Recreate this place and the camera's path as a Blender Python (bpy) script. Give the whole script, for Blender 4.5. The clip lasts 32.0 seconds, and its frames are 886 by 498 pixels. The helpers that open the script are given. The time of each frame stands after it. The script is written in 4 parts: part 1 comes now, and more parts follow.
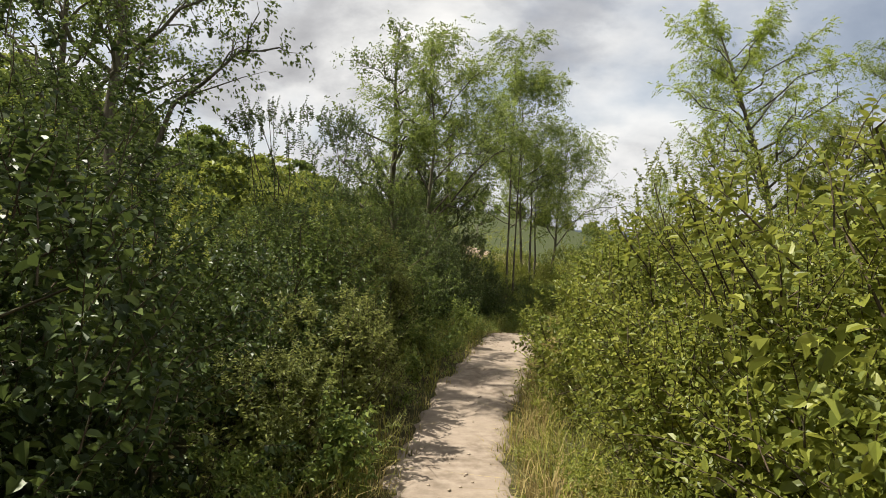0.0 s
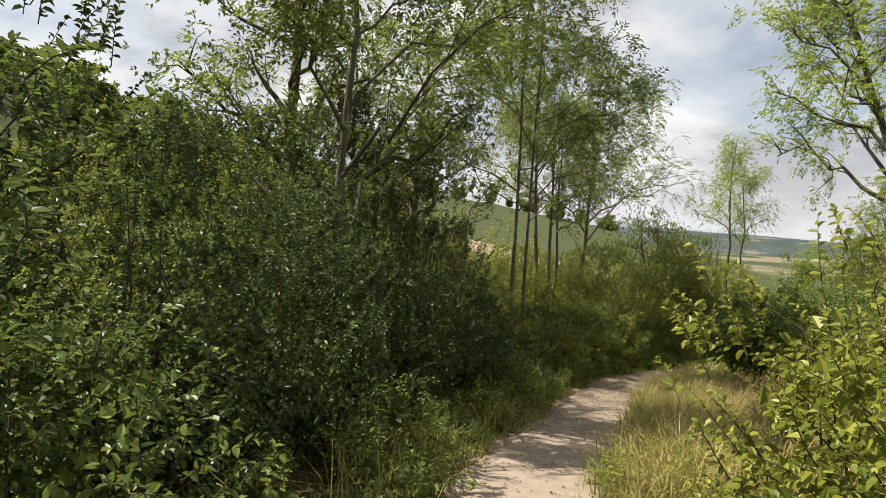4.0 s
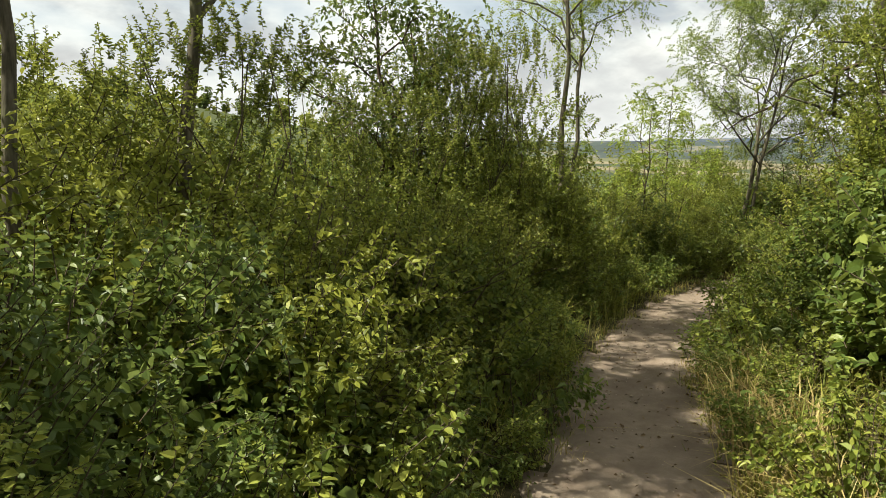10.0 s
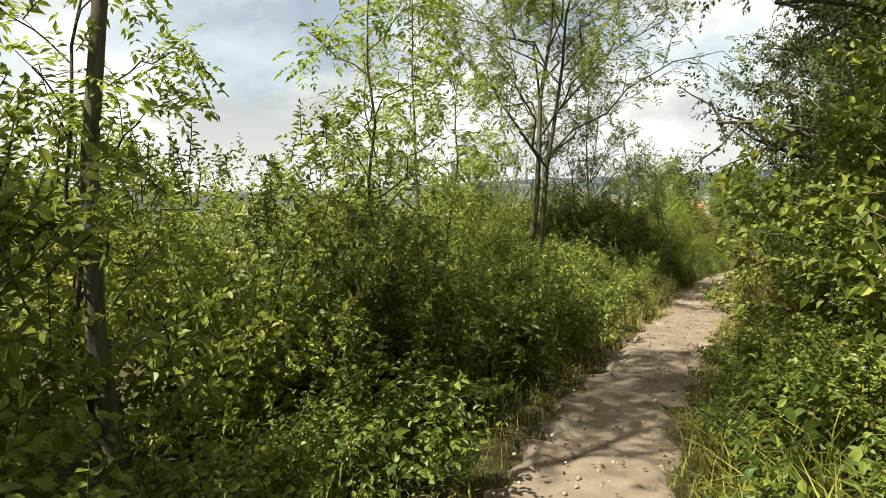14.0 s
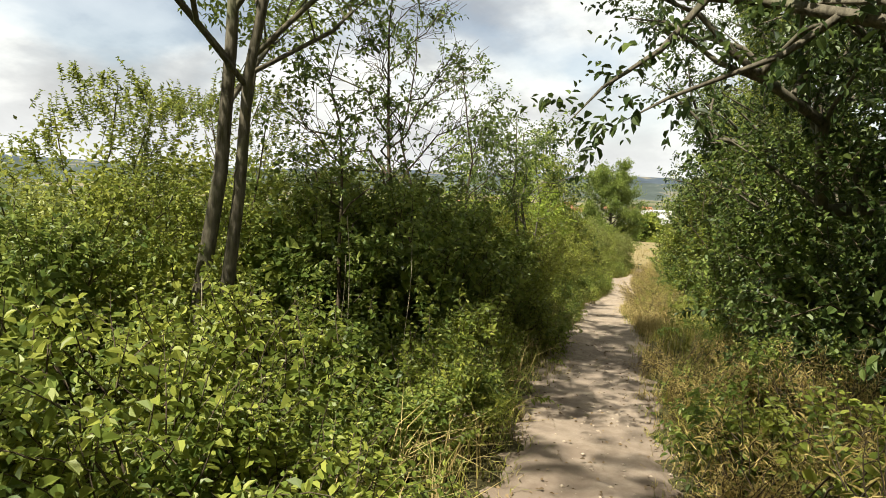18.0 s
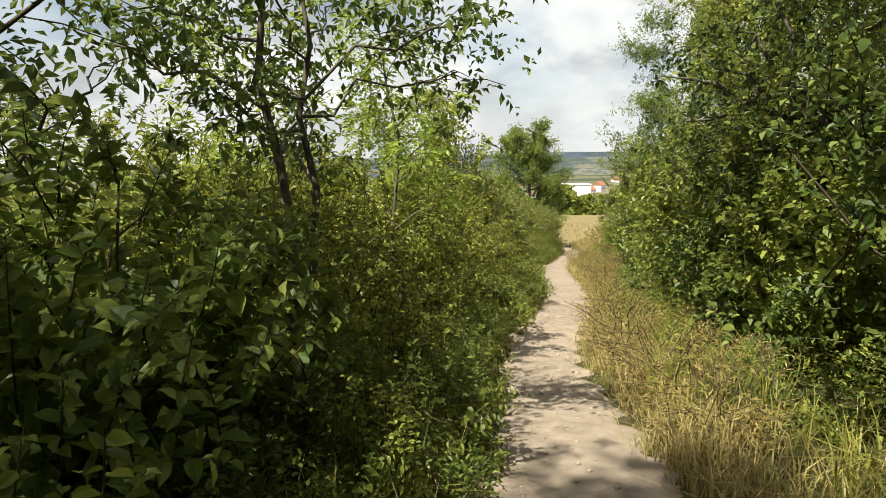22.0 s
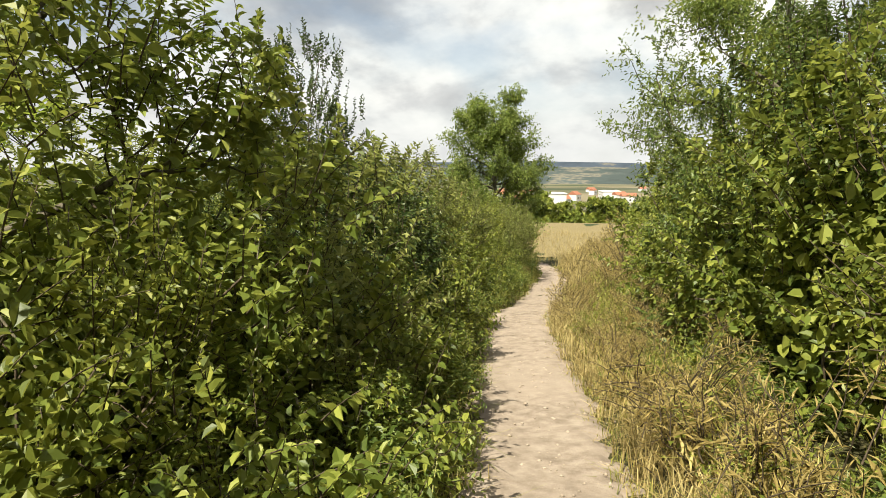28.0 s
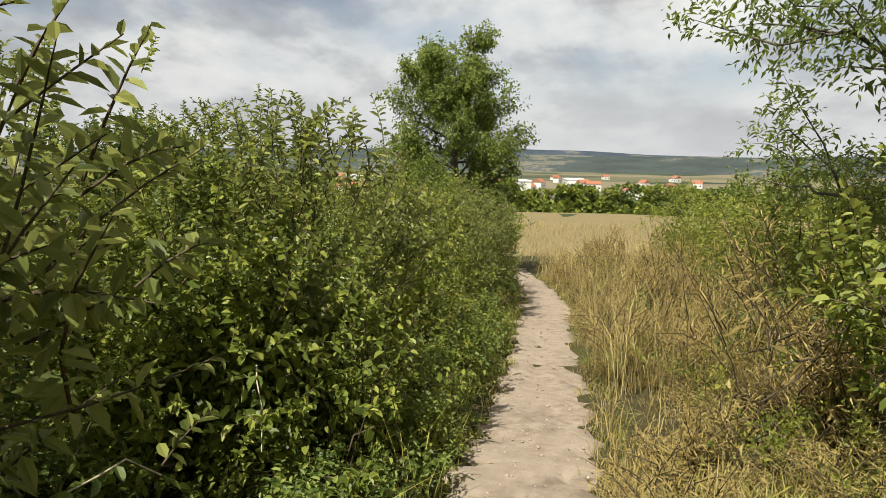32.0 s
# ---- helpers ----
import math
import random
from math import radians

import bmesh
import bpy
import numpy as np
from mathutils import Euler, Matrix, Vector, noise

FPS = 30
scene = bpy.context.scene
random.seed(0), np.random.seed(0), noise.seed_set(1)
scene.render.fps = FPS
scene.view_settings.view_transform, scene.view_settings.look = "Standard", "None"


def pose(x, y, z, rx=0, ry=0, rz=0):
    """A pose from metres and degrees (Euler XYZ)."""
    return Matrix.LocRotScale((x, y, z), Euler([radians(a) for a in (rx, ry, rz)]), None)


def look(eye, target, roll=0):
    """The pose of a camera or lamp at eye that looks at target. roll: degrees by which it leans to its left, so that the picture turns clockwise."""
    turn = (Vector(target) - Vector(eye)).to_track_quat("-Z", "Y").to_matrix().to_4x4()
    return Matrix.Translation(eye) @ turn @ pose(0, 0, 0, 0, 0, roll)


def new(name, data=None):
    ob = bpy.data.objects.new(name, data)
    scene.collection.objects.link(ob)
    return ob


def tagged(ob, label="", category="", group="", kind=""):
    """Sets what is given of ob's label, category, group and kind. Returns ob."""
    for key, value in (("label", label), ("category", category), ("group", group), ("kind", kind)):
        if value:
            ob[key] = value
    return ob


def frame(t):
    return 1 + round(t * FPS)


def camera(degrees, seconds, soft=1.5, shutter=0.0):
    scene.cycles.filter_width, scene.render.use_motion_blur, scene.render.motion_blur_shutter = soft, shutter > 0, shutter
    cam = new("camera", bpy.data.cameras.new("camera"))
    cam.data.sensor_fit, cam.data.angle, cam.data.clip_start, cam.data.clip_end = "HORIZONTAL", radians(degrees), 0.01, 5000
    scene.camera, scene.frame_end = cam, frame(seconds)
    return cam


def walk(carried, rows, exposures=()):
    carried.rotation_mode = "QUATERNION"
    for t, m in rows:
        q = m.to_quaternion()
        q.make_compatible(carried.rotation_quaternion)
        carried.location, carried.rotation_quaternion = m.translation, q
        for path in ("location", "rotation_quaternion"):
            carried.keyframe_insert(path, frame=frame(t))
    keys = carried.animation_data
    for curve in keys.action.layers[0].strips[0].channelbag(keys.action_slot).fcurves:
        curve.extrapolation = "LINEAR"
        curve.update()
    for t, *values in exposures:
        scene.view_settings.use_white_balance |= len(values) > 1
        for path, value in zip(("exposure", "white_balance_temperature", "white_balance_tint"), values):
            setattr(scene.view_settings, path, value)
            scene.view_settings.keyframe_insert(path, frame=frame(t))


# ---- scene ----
cam = camera(67.8, 32.0, soft=0.7)
PATH = [
    (0.0, -2.132, -1.033, 0.855, 88.42, -2.12, -7.82),
    (0.5, -1.955, -0.194, 0.803, 88.59, -1.85, -7.46),
    (1.0, -1.793, 0.637, 0.715, 88.45, -1.29, -7.31),
    (1.5, -1.597, 1.494, 0.680, 88.20, -1.45, -6.95),
    (2.0, -1.378, 2.372, 0.657, 88.14, -1.99, -6.95),
    (2.5, -1.160, 3.271, 0.666, 87.99, -2.70, -6.58),
    (4.5, -0.010, 7.566, 0.733, 87.49, -2.97, -7.03),
    (5.0, 0.157, 8.602, 0.676, 86.88, -2.86, -9.43),
    (5.5, 0.378, 9.639, 0.645, 86.35, -2.39, -12.11),
    (6.0, 0.715, 10.655, 0.557, 85.55, -2.37, -14.13),
    (6.5, 1.120, 11.590, 0.393, 85.53, -2.48, -14.37),
    (7.0, 1.575, 12.532, 0.235, 85.11, -2.56, -14.96),
    (7.5, 2.039, 13.501, 0.127, 84.40, -2.38, -16.62),
    (8.0, 2.508, 14.444, 0.049, 83.69, -1.58, -19.00),
    (8.5, 2.963, 15.292, -0.067, 82.17, -0.90, -21.38),
    (9.0, 3.444, 16.114, -0.230, 80.71, -0.46, -24.34),
    (9.5, 3.995, 16.881, -0.399, 80.58, -0.24, -27.09),
    (10.0, 4.546, 17.636, -0.527, 80.68, -0.43, -29.67),
    (10.5, 5.153, 18.245, -0.573, 81.03, -1.74, -32.04),
    (11.0, 5.903, 18.843, -0.658, 83.43, -0.89, -34.32),
    (11.5, 6.566, 19.455, -0.803, 84.21, -1.51, -35.60),
    (12.0, 7.239, 20.075, -0.956, 83.89, -1.60, -37.14),
    (12.5, 7.880, 20.726, -1.100, 84.04, -0.71, -39.32),
    (13.0, 8.554, 21.311, -1.176, 83.88, 0.45, -43.34),
    (13.5, 9.119, 21.839, -1.273, 84.34, 1.05, -46.67),
    (14.0, 9.806, 22.301, -1.346, 84.69, 1.82, -50.45),
    (14.5, 10.518, 22.739, -1.460, 84.67, 1.24, -53.56),
    (15.0, 11.228, 23.070, -1.537, 84.01, 0.87, -56.57),
    (15.5, 12.008, 23.368, -1.456, 83.05, -0.43, -58.82),
    (17.5, 15.388, 24.359, -1.604, 83.44, -1.53, -60.26),
    (18.0, 16.224, 24.616, -1.644, 83.78, -2.17, -60.70),
    (18.5, 16.999, 24.864, -1.697, 83.86, -2.25, -60.79),
    (19.0, 17.773, 25.107, -1.777, 83.83, -2.13, -60.85),
    (19.5, 18.543, 25.380, -1.871, 83.89, -1.47, -60.71),
    (20.0, 19.399, 25.647, -1.953, 84.13, -1.31, -61.24),
    (20.5, 20.222, 25.936, -1.996, 84.19, -1.28, -61.78),
    (21.0, 21.044, 26.170, -2.052, 84.01, -0.93, -63.39),
    (21.5, 21.857, 26.372, -2.122, 83.34, -0.05, -66.01),
    (22.0, 22.629, 26.550, -2.207, 82.52, 1.35, -68.07),
    (22.5, 23.303, 26.684, -2.263, 82.23, 1.84, -68.62),
    (23.0, 24.004, 26.848, -2.356, 82.10, 1.49, -68.65),
    (23.5, 24.718, 26.967, -2.377, 81.88, 1.28, -68.77),
    (24.0, 25.483, 27.147, -2.399, 81.75, 0.89, -68.63),
    (24.5, 26.234, 27.289, -2.432, 81.47, 0.60, -68.64),
    (26.5, 29.049, 28.079, -2.955, 82.47, 0.56, -70.02),
    (27.0, 29.896, 28.188, -2.999, 82.54, 0.24, -70.38),
    (27.5, 30.730, 28.336, -3.061, 82.69, 0.27, -70.28),
    (28.0, 31.559, 28.458, -3.089, 83.08, -0.03, -70.09),
    (28.5, 32.381, 28.596, -3.150, 83.25, 0.11, -70.87),
    (29.0, 33.145, 28.789, -3.208, 82.33, 0.25, -72.42),
    (29.5, 33.927, 28.990, -3.278, 81.63, 1.02, -73.86),
    (30.0, 34.720, 29.225, -3.334, 81.77, 0.87, -73.94),
    (30.5, 35.527, 29.439, -3.373, 81.90, 0.92, -73.96),
    (31.0, 36.305, 29.687, -3.400, 82.24, 0.21, -73.71),
    (31.5, 37.069, 29.862, -3.421, 82.44, 0.31, -73.62),
    (32.0, 37.850, 30.079, -3.480, 81.96, -0.59, -73.11),
]
EXPOSURES = [(0.0, 0.76, 6500, 10), (6.0, 0.96, 6550, 9), (8.0, 1.0, 6600, 7), (9.0, 0.94, 6650, 7), (10.0, 1.06, 6700, 4), (11.5, 1.18, 6750, 2), (14.0, 1.20, 6750, 4), (17.0, 1.14, 6700, 6), (19.0, 1.10, 6600, 6), (21.0, 0.88, 6500, 7), (23.0, 1.10, 6700, 5), (24.0, 1.10, 6750, 5), (27.0, 0.90, 6700, 7), (28.0, 1.0, 6700, 6), (29.0, 1.0, 6550, 8), (30.0, 0.90, 6500, 8), (32.0, 0.62, 6500, 8)]
walk(cam, [(t, pose(x, y, z, rx, ry, rz)) for t, x, y, z, rx, ry, rz in PATH], EXPOSURES)

# ---------------------------------------------------------------- sky and sun
SUN_AZIMUTH, SUN_HEIGHT = 74.0, 57.0      # degrees to the left of +y, degrees above the horizon
sun_way = Vector((-math.sin(radians(SUN_AZIMUTH)) * math.cos(radians(SUN_HEIGHT)),
                  math.cos(radians(SUN_AZIMUTH)) * math.cos(radians(SUN_HEIGHT)),
                  math.sin(radians(SUN_HEIGHT))))
sun = new("sun", bpy.data.lights.new("sun", "SUN"))
sun.data.energy, sun.data.angle, sun.data.color = 5.0, radians(0.6), (1.0, 0.95, 0.83)
sun.matrix_world = look(sun_way * 60, (0, 0, 0))


def nodes_of(owner):
    owner.use_nodes = True
    tree = owner.node_tree
    tree.nodes.clear()
    return tree, tree.nodes.new, tree.links.new


def math_node(tree, kind, a, b=None):
    n = tree.nodes.new("ShaderNodeMath")
    n.operation = kind
    for i, v in enumerate((a, b)):
        if v is None:
            continue
        if isinstance(v, (int, float)):
            n.inputs[i].default_value = v
        else:
            tree.links.new(v, n.inputs[i])
    return n.outputs[0]


def noise_node(tree, vector, scale, detail=4.0, rough=0.55, distortion=0.0):
    n = tree.nodes.new("ShaderNodeTexNoise")
    n.inputs["Scale"].default_value, n.inputs["Detail"].default_value = scale, detail
    n.inputs["Roughness"].default_value, n.inputs["Distortion"].default_value = rough, distortion
    if vector is not None:
        tree.links.new(vector, n.inputs["Vector"])
    return n.outputs["Fac"]


def ramp_node(tree, fac, stops):
    n = tree.nodes.new("ShaderNodeValToRGB")
    ramp = n.color_ramp
    while len(ramp.elements) < len(stops):
        ramp.elements.new(0.5)
    for e, (p, c) in zip(ramp.elements, stops):
        e.position, e.color = p, (*c, 1)
    tree.links.new(fac, n.inputs["Fac"])
    return n.outputs["Color"]


def mix_node(tree, fac, a, b, blend="MIX"):
    n = tree.nodes.new("ShaderNodeMix")
    n.data_type, n.blend_type = "RGBA", blend
    for i, v in ((0, fac), (6, a), (7, b)):
        if isinstance(v, (int, float)):
            n.inputs[i].default_value = v
        elif isinstance(v, tuple):
            n.inputs[i].default_value = (*v, 1)
        else:
            tree.links.new(v, n.inputs[i])
    return n.outputs[2]


def grey(v):
    return (v, v, v)


world = bpy.data.worlds.new("sky")
scene.world = world
tree, node, link = nodes_of(world)
sky = node("ShaderNodeTexSky")
sky.sky_type, sky.sun_disc = "NISHITA", False
sky.sun_elevation, sky.sun_rotation = radians(SUN_HEIGHT), radians(-SUN_AZIMUTH)
coord = node("ShaderNodeTexCoord")
split = node("ShaderNodeSeparateXYZ")
link(coord.outputs["Generated"], split.inputs[0])
height = math_node(tree, "ADD", math_node(tree, "MAXIMUM", split.outputs[2], 0.0), 0.38)
flat = node("ShaderNodeCombineXYZ")
link(math_node(tree, "DIVIDE", split.outputs[0], height), flat.inputs[0])
link(math_node(tree, "DIVIDE", split.outputs[1], height), flat.inputs[1])
cover = noise_node(tree, flat.outputs[0], 1.15, 6.0, 0.52, 0.1)
shade = noise_node(tree, flat.outputs[0], 2.0, 7.0, 0.55, 0.1)
mask = ramp_node(tree, cover, [(0.38, grey(0.42)), (0.47, grey(0.85)), (0.54, grey(1))])
cloud = ramp_node(tree, shade, [(0.36, (0.45, 0.45, 0.465)), (0.46, (0.66, 0.66, 0.67)), (0.53, (0.93, 0.925, 0.91)), (0.64, (1.14, 1.12, 1.08))])
scaled = mix_node(tree, 1.0, sky.outputs[0], grey(0.115), "MULTIPLY")
low = node("ShaderNodeMapRange")            # pale haze low over the valley
low.inputs["From Min"].default_value, low.inputs["From Max"].default_value = 0.16, 0.03
link(split.outputs[2], low.inputs["Value"])
clouds = mix_node(tree, mask, scaled, cloud)
clouds = mix_node(tree, math_node(tree, "MULTIPLY", low.outputs[0], 0.7), clouds, (0.80, 0.805, 0.83))
back = node("ShaderNodeBackground")
link(clouds, back.inputs["Color"])
back.inputs["Strength"].default_value = 0.54
link(back.outputs[0], node("ShaderNodeOutputWorld").inputs[0])

# ---------------------------------------------------------------- materials


def principled(name, rough=0.8, spec=0.3):
    m = bpy.data.materials.new(name)
    tree, node, link = nodes_of(m)
    b = node("ShaderNodeBsdfPrincipled")
    b.inputs["Roughness"].default_value, b.inputs["Specular IOR Level"].default_value = rough, spec
    out = node("ShaderNodeOutputMaterial")
    link(b.outputs[0], out.inputs[0])
    return m, tree, b, out


def place_of(tree, what="Object"):
    return tree.nodes.new("ShaderNodeTexCoord").outputs[what]


def bump(tree, b, fac, strength, distance):
    n = tree.nodes.new("ShaderNodeBump")
    n.inputs["Strength"].default_value, n.inputs["Distance"].default_value = strength, distance
    tree.links.new(fac, n.inputs["Height"])
    tree.links.new(n.outputs[0], b.inputs["Normal"])


def leaf_material(name, dark, mid, light, glow=0.40, rough=0.45, spec=0.33):
    """Leaves: each its own tone, a slow drift over the plant, thin enough to let light through."""
    m, tree, b, out = principled(name, rough, spec)
    geo = tree.nodes.new("ShaderNodeNewGeometry")
    info = tree.nodes.new("ShaderNodeObjectInfo")
    drift = noise_node(tree, geo.outputs["Position"], 1.3, 3.0)
    f = math_node(tree, "ADD", math_node(tree, "MULTIPLY", geo.outputs["Random Per Island"], 0.72),
                  math_node(tree, "ADD", math_node(tree, "MULTIPLY", drift, 0.42), math_node(tree, "MULTIPLY", info.outputs["Random"], 0.16)))
    col = ramp_node(tree, f, [(0.25, dark), (0.62, mid), (1.0, light)])
    vein = noise_node(tree, geo.outputs["Position"], 60.0, 2.0)
    col = mix_node(tree, math_node(tree, "MULTIPLY", vein, 0.35), col, mid)
    tree.links.new(col, b.inputs["Base Color"])
    thin = tree.nodes.new("ShaderNodeBsdfTranslucent")
    tree.links.new(mix_node(tree, 0.55, col, light), thin.inputs["Color"])
    both = tree.nodes.new("ShaderNodeMixShader")
    both.inputs[0].default_value = glow
    tree.links.new(b.outputs[0], both.inputs[1])
    tree.links.new(thin.outputs[0], both.inputs[2])
    tree.links.new(both.outputs[0], out.inputs[0])
    return m


def bark_material(name, dark, light):
    m, tree, b, _ = principled(name, 0.9, 0.15)
    spot = place_of(tree)
    stretch = tree.nodes.new("ShaderNodeMapping")
    stretch.inputs["Scale"].default_value = (1, 1, 0.2)
    tree.links.new(spot, stretch.inputs["Vector"])
    ridges = noise_node(tree, stretch.outputs[0], 38.0, 5.0, 0.65)
    blotch = noise_node(tree, spot, 3.0, 3.0)
    col = ramp_node(tree, ridges, [(0.3, dark), (0.7, light)])
    moss = ramp_node(tree, blotch, [(0.52, grey(0)), (0.7, grey(0.5))])
    tree.links.new(mix_node(tree, moss, col, (0.13, 0.14, 0.07)), b.inputs["Base Color"])
    bump(tree, b, ridges, 0.6, 0.012)
    return m


def ground_material(name, a, b_, c, patch=0.9, fine=24.0, depth=0.03):
    m, tree, b, _ = principled(name, 0.95, 0.1)
    spot = place_of(tree)
    big, small = noise_node(tree, spot, patch, 5.0), noise_node(tree, spot, fine, 6.0, 0.7)
    col = ramp_node(tree, small, [(0.3, a), (0.55, b_), (0.78, c)])
    col = mix_node(tree, ramp_node(tree, big, [(0.4, grey(0)), (0.66, grey(0.75))]), col, b_)
    tree.links.new(col, b.inputs["Base Color"])
    bump(tree, b, small, 0.8, depth)
    return m


def path_material():
    """Trodden pale dirt, pinkish where worn bare, browner towards loose soil, with embedded grit."""
    m, tree, b, _ = principled("trodden_dirt", 0.95, 0.12)
    spot = place_of(tree)
    slow, mid = noise_node(tree, spot, 1.1, 4.0), noise_node(tree, spot, 9.0, 5.0, 0.6)
    fine, grit = noise_node(tree, spot, 85.0, 5.0, 0.75), noise_node(tree, spot, 260.0, 3.0, 0.7)
    col = ramp_node(tree, mid, [(0.30, (0.160, 0.125, 0.094)), (0.5, (0.250, 0.199, 0.154)), (0.70, (0.335, 0.276, 0.220))])
    col = mix_node(tree, ramp_node(tree, slow, [(0.4, grey(0)), (0.62, grey(0.7))]), col, (0.300, 0.242, 0.190))
    col = mix_node(tree, ramp_node(tree, fine, [(0.55, grey(0)), (0.70, grey(0.5))]), col, (0.19, 0.13, 0.088))
    col = mix_node(tree, ramp_node(tree, grit, [(0.60, grey(0)), (0.70, grey(0.55))]), col, (0.50, 0.42, 0.34))
    away = tree.nodes.new("ShaderNodeVectorMath")          # darker brown patches, fading out 9 to 15 m from this point
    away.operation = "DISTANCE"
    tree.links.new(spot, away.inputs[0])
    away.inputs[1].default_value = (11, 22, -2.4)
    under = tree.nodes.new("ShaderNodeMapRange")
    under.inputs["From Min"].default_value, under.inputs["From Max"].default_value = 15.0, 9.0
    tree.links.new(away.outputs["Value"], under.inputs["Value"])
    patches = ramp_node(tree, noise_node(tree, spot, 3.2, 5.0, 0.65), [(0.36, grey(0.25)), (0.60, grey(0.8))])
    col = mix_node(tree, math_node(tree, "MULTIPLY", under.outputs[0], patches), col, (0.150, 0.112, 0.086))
    tree.links.new(col, b.inputs["Base Color"])
    bump(tree, b, mix_node(tree, 0.9, mid, fine), 0.5, 0.009)
    return m


LEAF = {
    "hazel": leaf_material("hazel_leaf", (0.044, 0.071, 0.012), (0.138, 0.181, 0.030), (0.370, 0.388, 0.077)),
    "bramble": leaf_material("bramble_leaf", (0.034, 0.064, 0.013), (0.110, 0.161, 0.032), (0.316, 0.353, 0.082)),
    "privet": leaf_material("privet_leaf", (0.056, 0.079, 0.013), (0.161, 0.195, 0.033), (0.388, 0.389, 0.074)),
    "sallow": leaf_material("sallow_leaf", (0.061, 0.083, 0.021), (0.166, 0.195, 0.049), (0.388, 0.399, 0.116)),
    "locust": leaf_material("locust_leaf", (0.062, 0.106, 0.015), (0.180, 0.250, 0.036), (0.421, 0.478, 0.073), 0.48),
    "ash": leaf_material("ash_leaf", (0.049, 0.082, 0.016), (0.135, 0.188, 0.038), (0.322, 0.371, 0.085), 0.45),
    # dark green foliage; in the hedges this tone also carries painted shade
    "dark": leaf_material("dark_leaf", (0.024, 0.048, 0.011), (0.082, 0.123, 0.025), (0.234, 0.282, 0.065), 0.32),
    # near-black leaf copy: deep shade put into the colour
    "shade": leaf_material("shaded_leaf", (0.012, 0.025, 0.006), (0.041, 0.068, 0.016), (0.136, 0.176, 0.044), 0.25),
    "yellow": leaf_material("yellowing_leaf", (0.069, 0.087, 0.014), (0.175, 0.206, 0.034), (0.365, 0.372, 0.065)),
    "dryweed": leaf_material("dry_weed_leaf", (0.18, 0.138, 0.042), (0.37, 0.285, 0.098), (0.56, 0.45, 0.18), 0.3, 0.6),
    "grass": leaf_material("green_grass", (0.062, 0.082, 0.016), (0.180, 0.194, 0.039), (0.421, 0.371, 0.087), 0.3, 0.6),
    "straw": leaf_material("dry_grass", (0.15, 0.110, 0.042), (0.32, 0.245, 0.095), (0.54, 0.44, 0.20), 0.25, 0.7, 0.2),
    "litter": leaf_material("fallen_leaf", (0.055, 0.036, 0.018), (0.13, 0.088, 0.048), (0.27, 0.19, 0.105), 0.1, 0.7, 0.2),
}
BARK = bark_material("grey_brown_bark", (0.050, 0.043, 0.030), (0.155, 0.135, 0.10))
TWIG = bark_material("brown_twig_bark", (0.040, 0.030, 0.020), (0.12, 0.09, 0.06))
PALE = bark_material("pale_dry_stalk", (0.30, 0.25, 0.17), (0.52, 0.46, 0.34))
SOIL = ground_material("soil_and_litter", (0.035, 0.028, 0.016), (0.075, 0.060, 0.030), (0.16, 0.12, 0.06))
DIRT = path_material()

# ---------------------------------------------------------------- the lie of the land
TRAIL = [(-8, -5.4, -14.6, 0.0), (-4, -3.8, -7.6, -0.4), (0, -2.13, -1.03, -0.75), (2.5, -1.42, 3.33, -0.93), (3.6, -0.86, 5.60, -0.90), (4.5, -0.10, 7.60, -0.87), (6, 0.86, 10.62, -1.04), (7.5, 2.20, 13.42, -1.47), (9, 3.52, 16.06, -1.80), (10.5, 5.15, 18.24, -2.05), (12, 7.24, 20.07, -2.30), (13.5, 9.12, 21.84, -2.50), (15.5, 11.95, 23.47, -2.64), (17.5, 15.36, 24.44, -2.81), (19.5, 18.57, 25.26, -3.18), (21.5, 21.91, 26.18, -3.47), (24, 25.50, 27.05, -3.70), (26.5, 29.05, 28.08, -4.15), (28.5, 32.40, 28.52, -4.42), (30.5, 35.58, 29.25, -4.78), (32, 37.92, 29.88, -4.98), (33.7, 40.6, 30.55, -5.2), (35, 42.8, 30.75, -5.45), (38.2, 48.2, 31.5, -5.95), (39.4, 49.9, 31.8, -6.1), (41.4, 53.0, 32.6, -6.4), (44.3, 57.6, 33.9, -6.9), (47, 62.0, 35.4, -7.4)]


def spline(table):
    """Catmull-Rom through the rows (station, values...), as fine rows."""
    rows = np.array(table, float)
    out = []
    for i in range(len(rows) - 1):
        a, b, c, d = rows[max(i - 1, 0)], rows[i], rows[i + 1], rows[min(i + 2, len(rows) - 1)]
        for u in np.arange(0, 1, 0.1):
            p = 0.5 * (2 * b + (c - a) * u + (2 * a - 5 * b + 4 * c - d) * u * u + (3 * b - a - 3 * c + d) * u ** 3)
            p[0] = b[0] + (c[0] - b[0]) * u
            out.append(p)
    return np.array(out + [rows[-1]])


LINE = spline(TRAIL)
TAN = np.gradient(LINE[:, 1:3], axis=0)
TAN /= np.linalg.norm(TAN, axis=1)[:, None]


def spot(q, side=0.0):
    """The place beside the trail: the station along it and the metres to its left."""
    x, y = np.interp(q, LINE[:, 0], LINE[:, 1]), np.interp(q, LINE[:, 0], LINE[:, 2])
    tx, ty = np.interp(q, LINE[:, 0], TAN[:, 0]), np.interp(q, LINE[:, 0], TAN[:, 1])
    n = math.hypot(tx, ty)
    return x - ty / n * side, y + tx / n * side


def smooth(a, b, v):
    u = np.clip((v - a) / (b - a), 0, 1)
    return u * u * (3 - 2 * u)


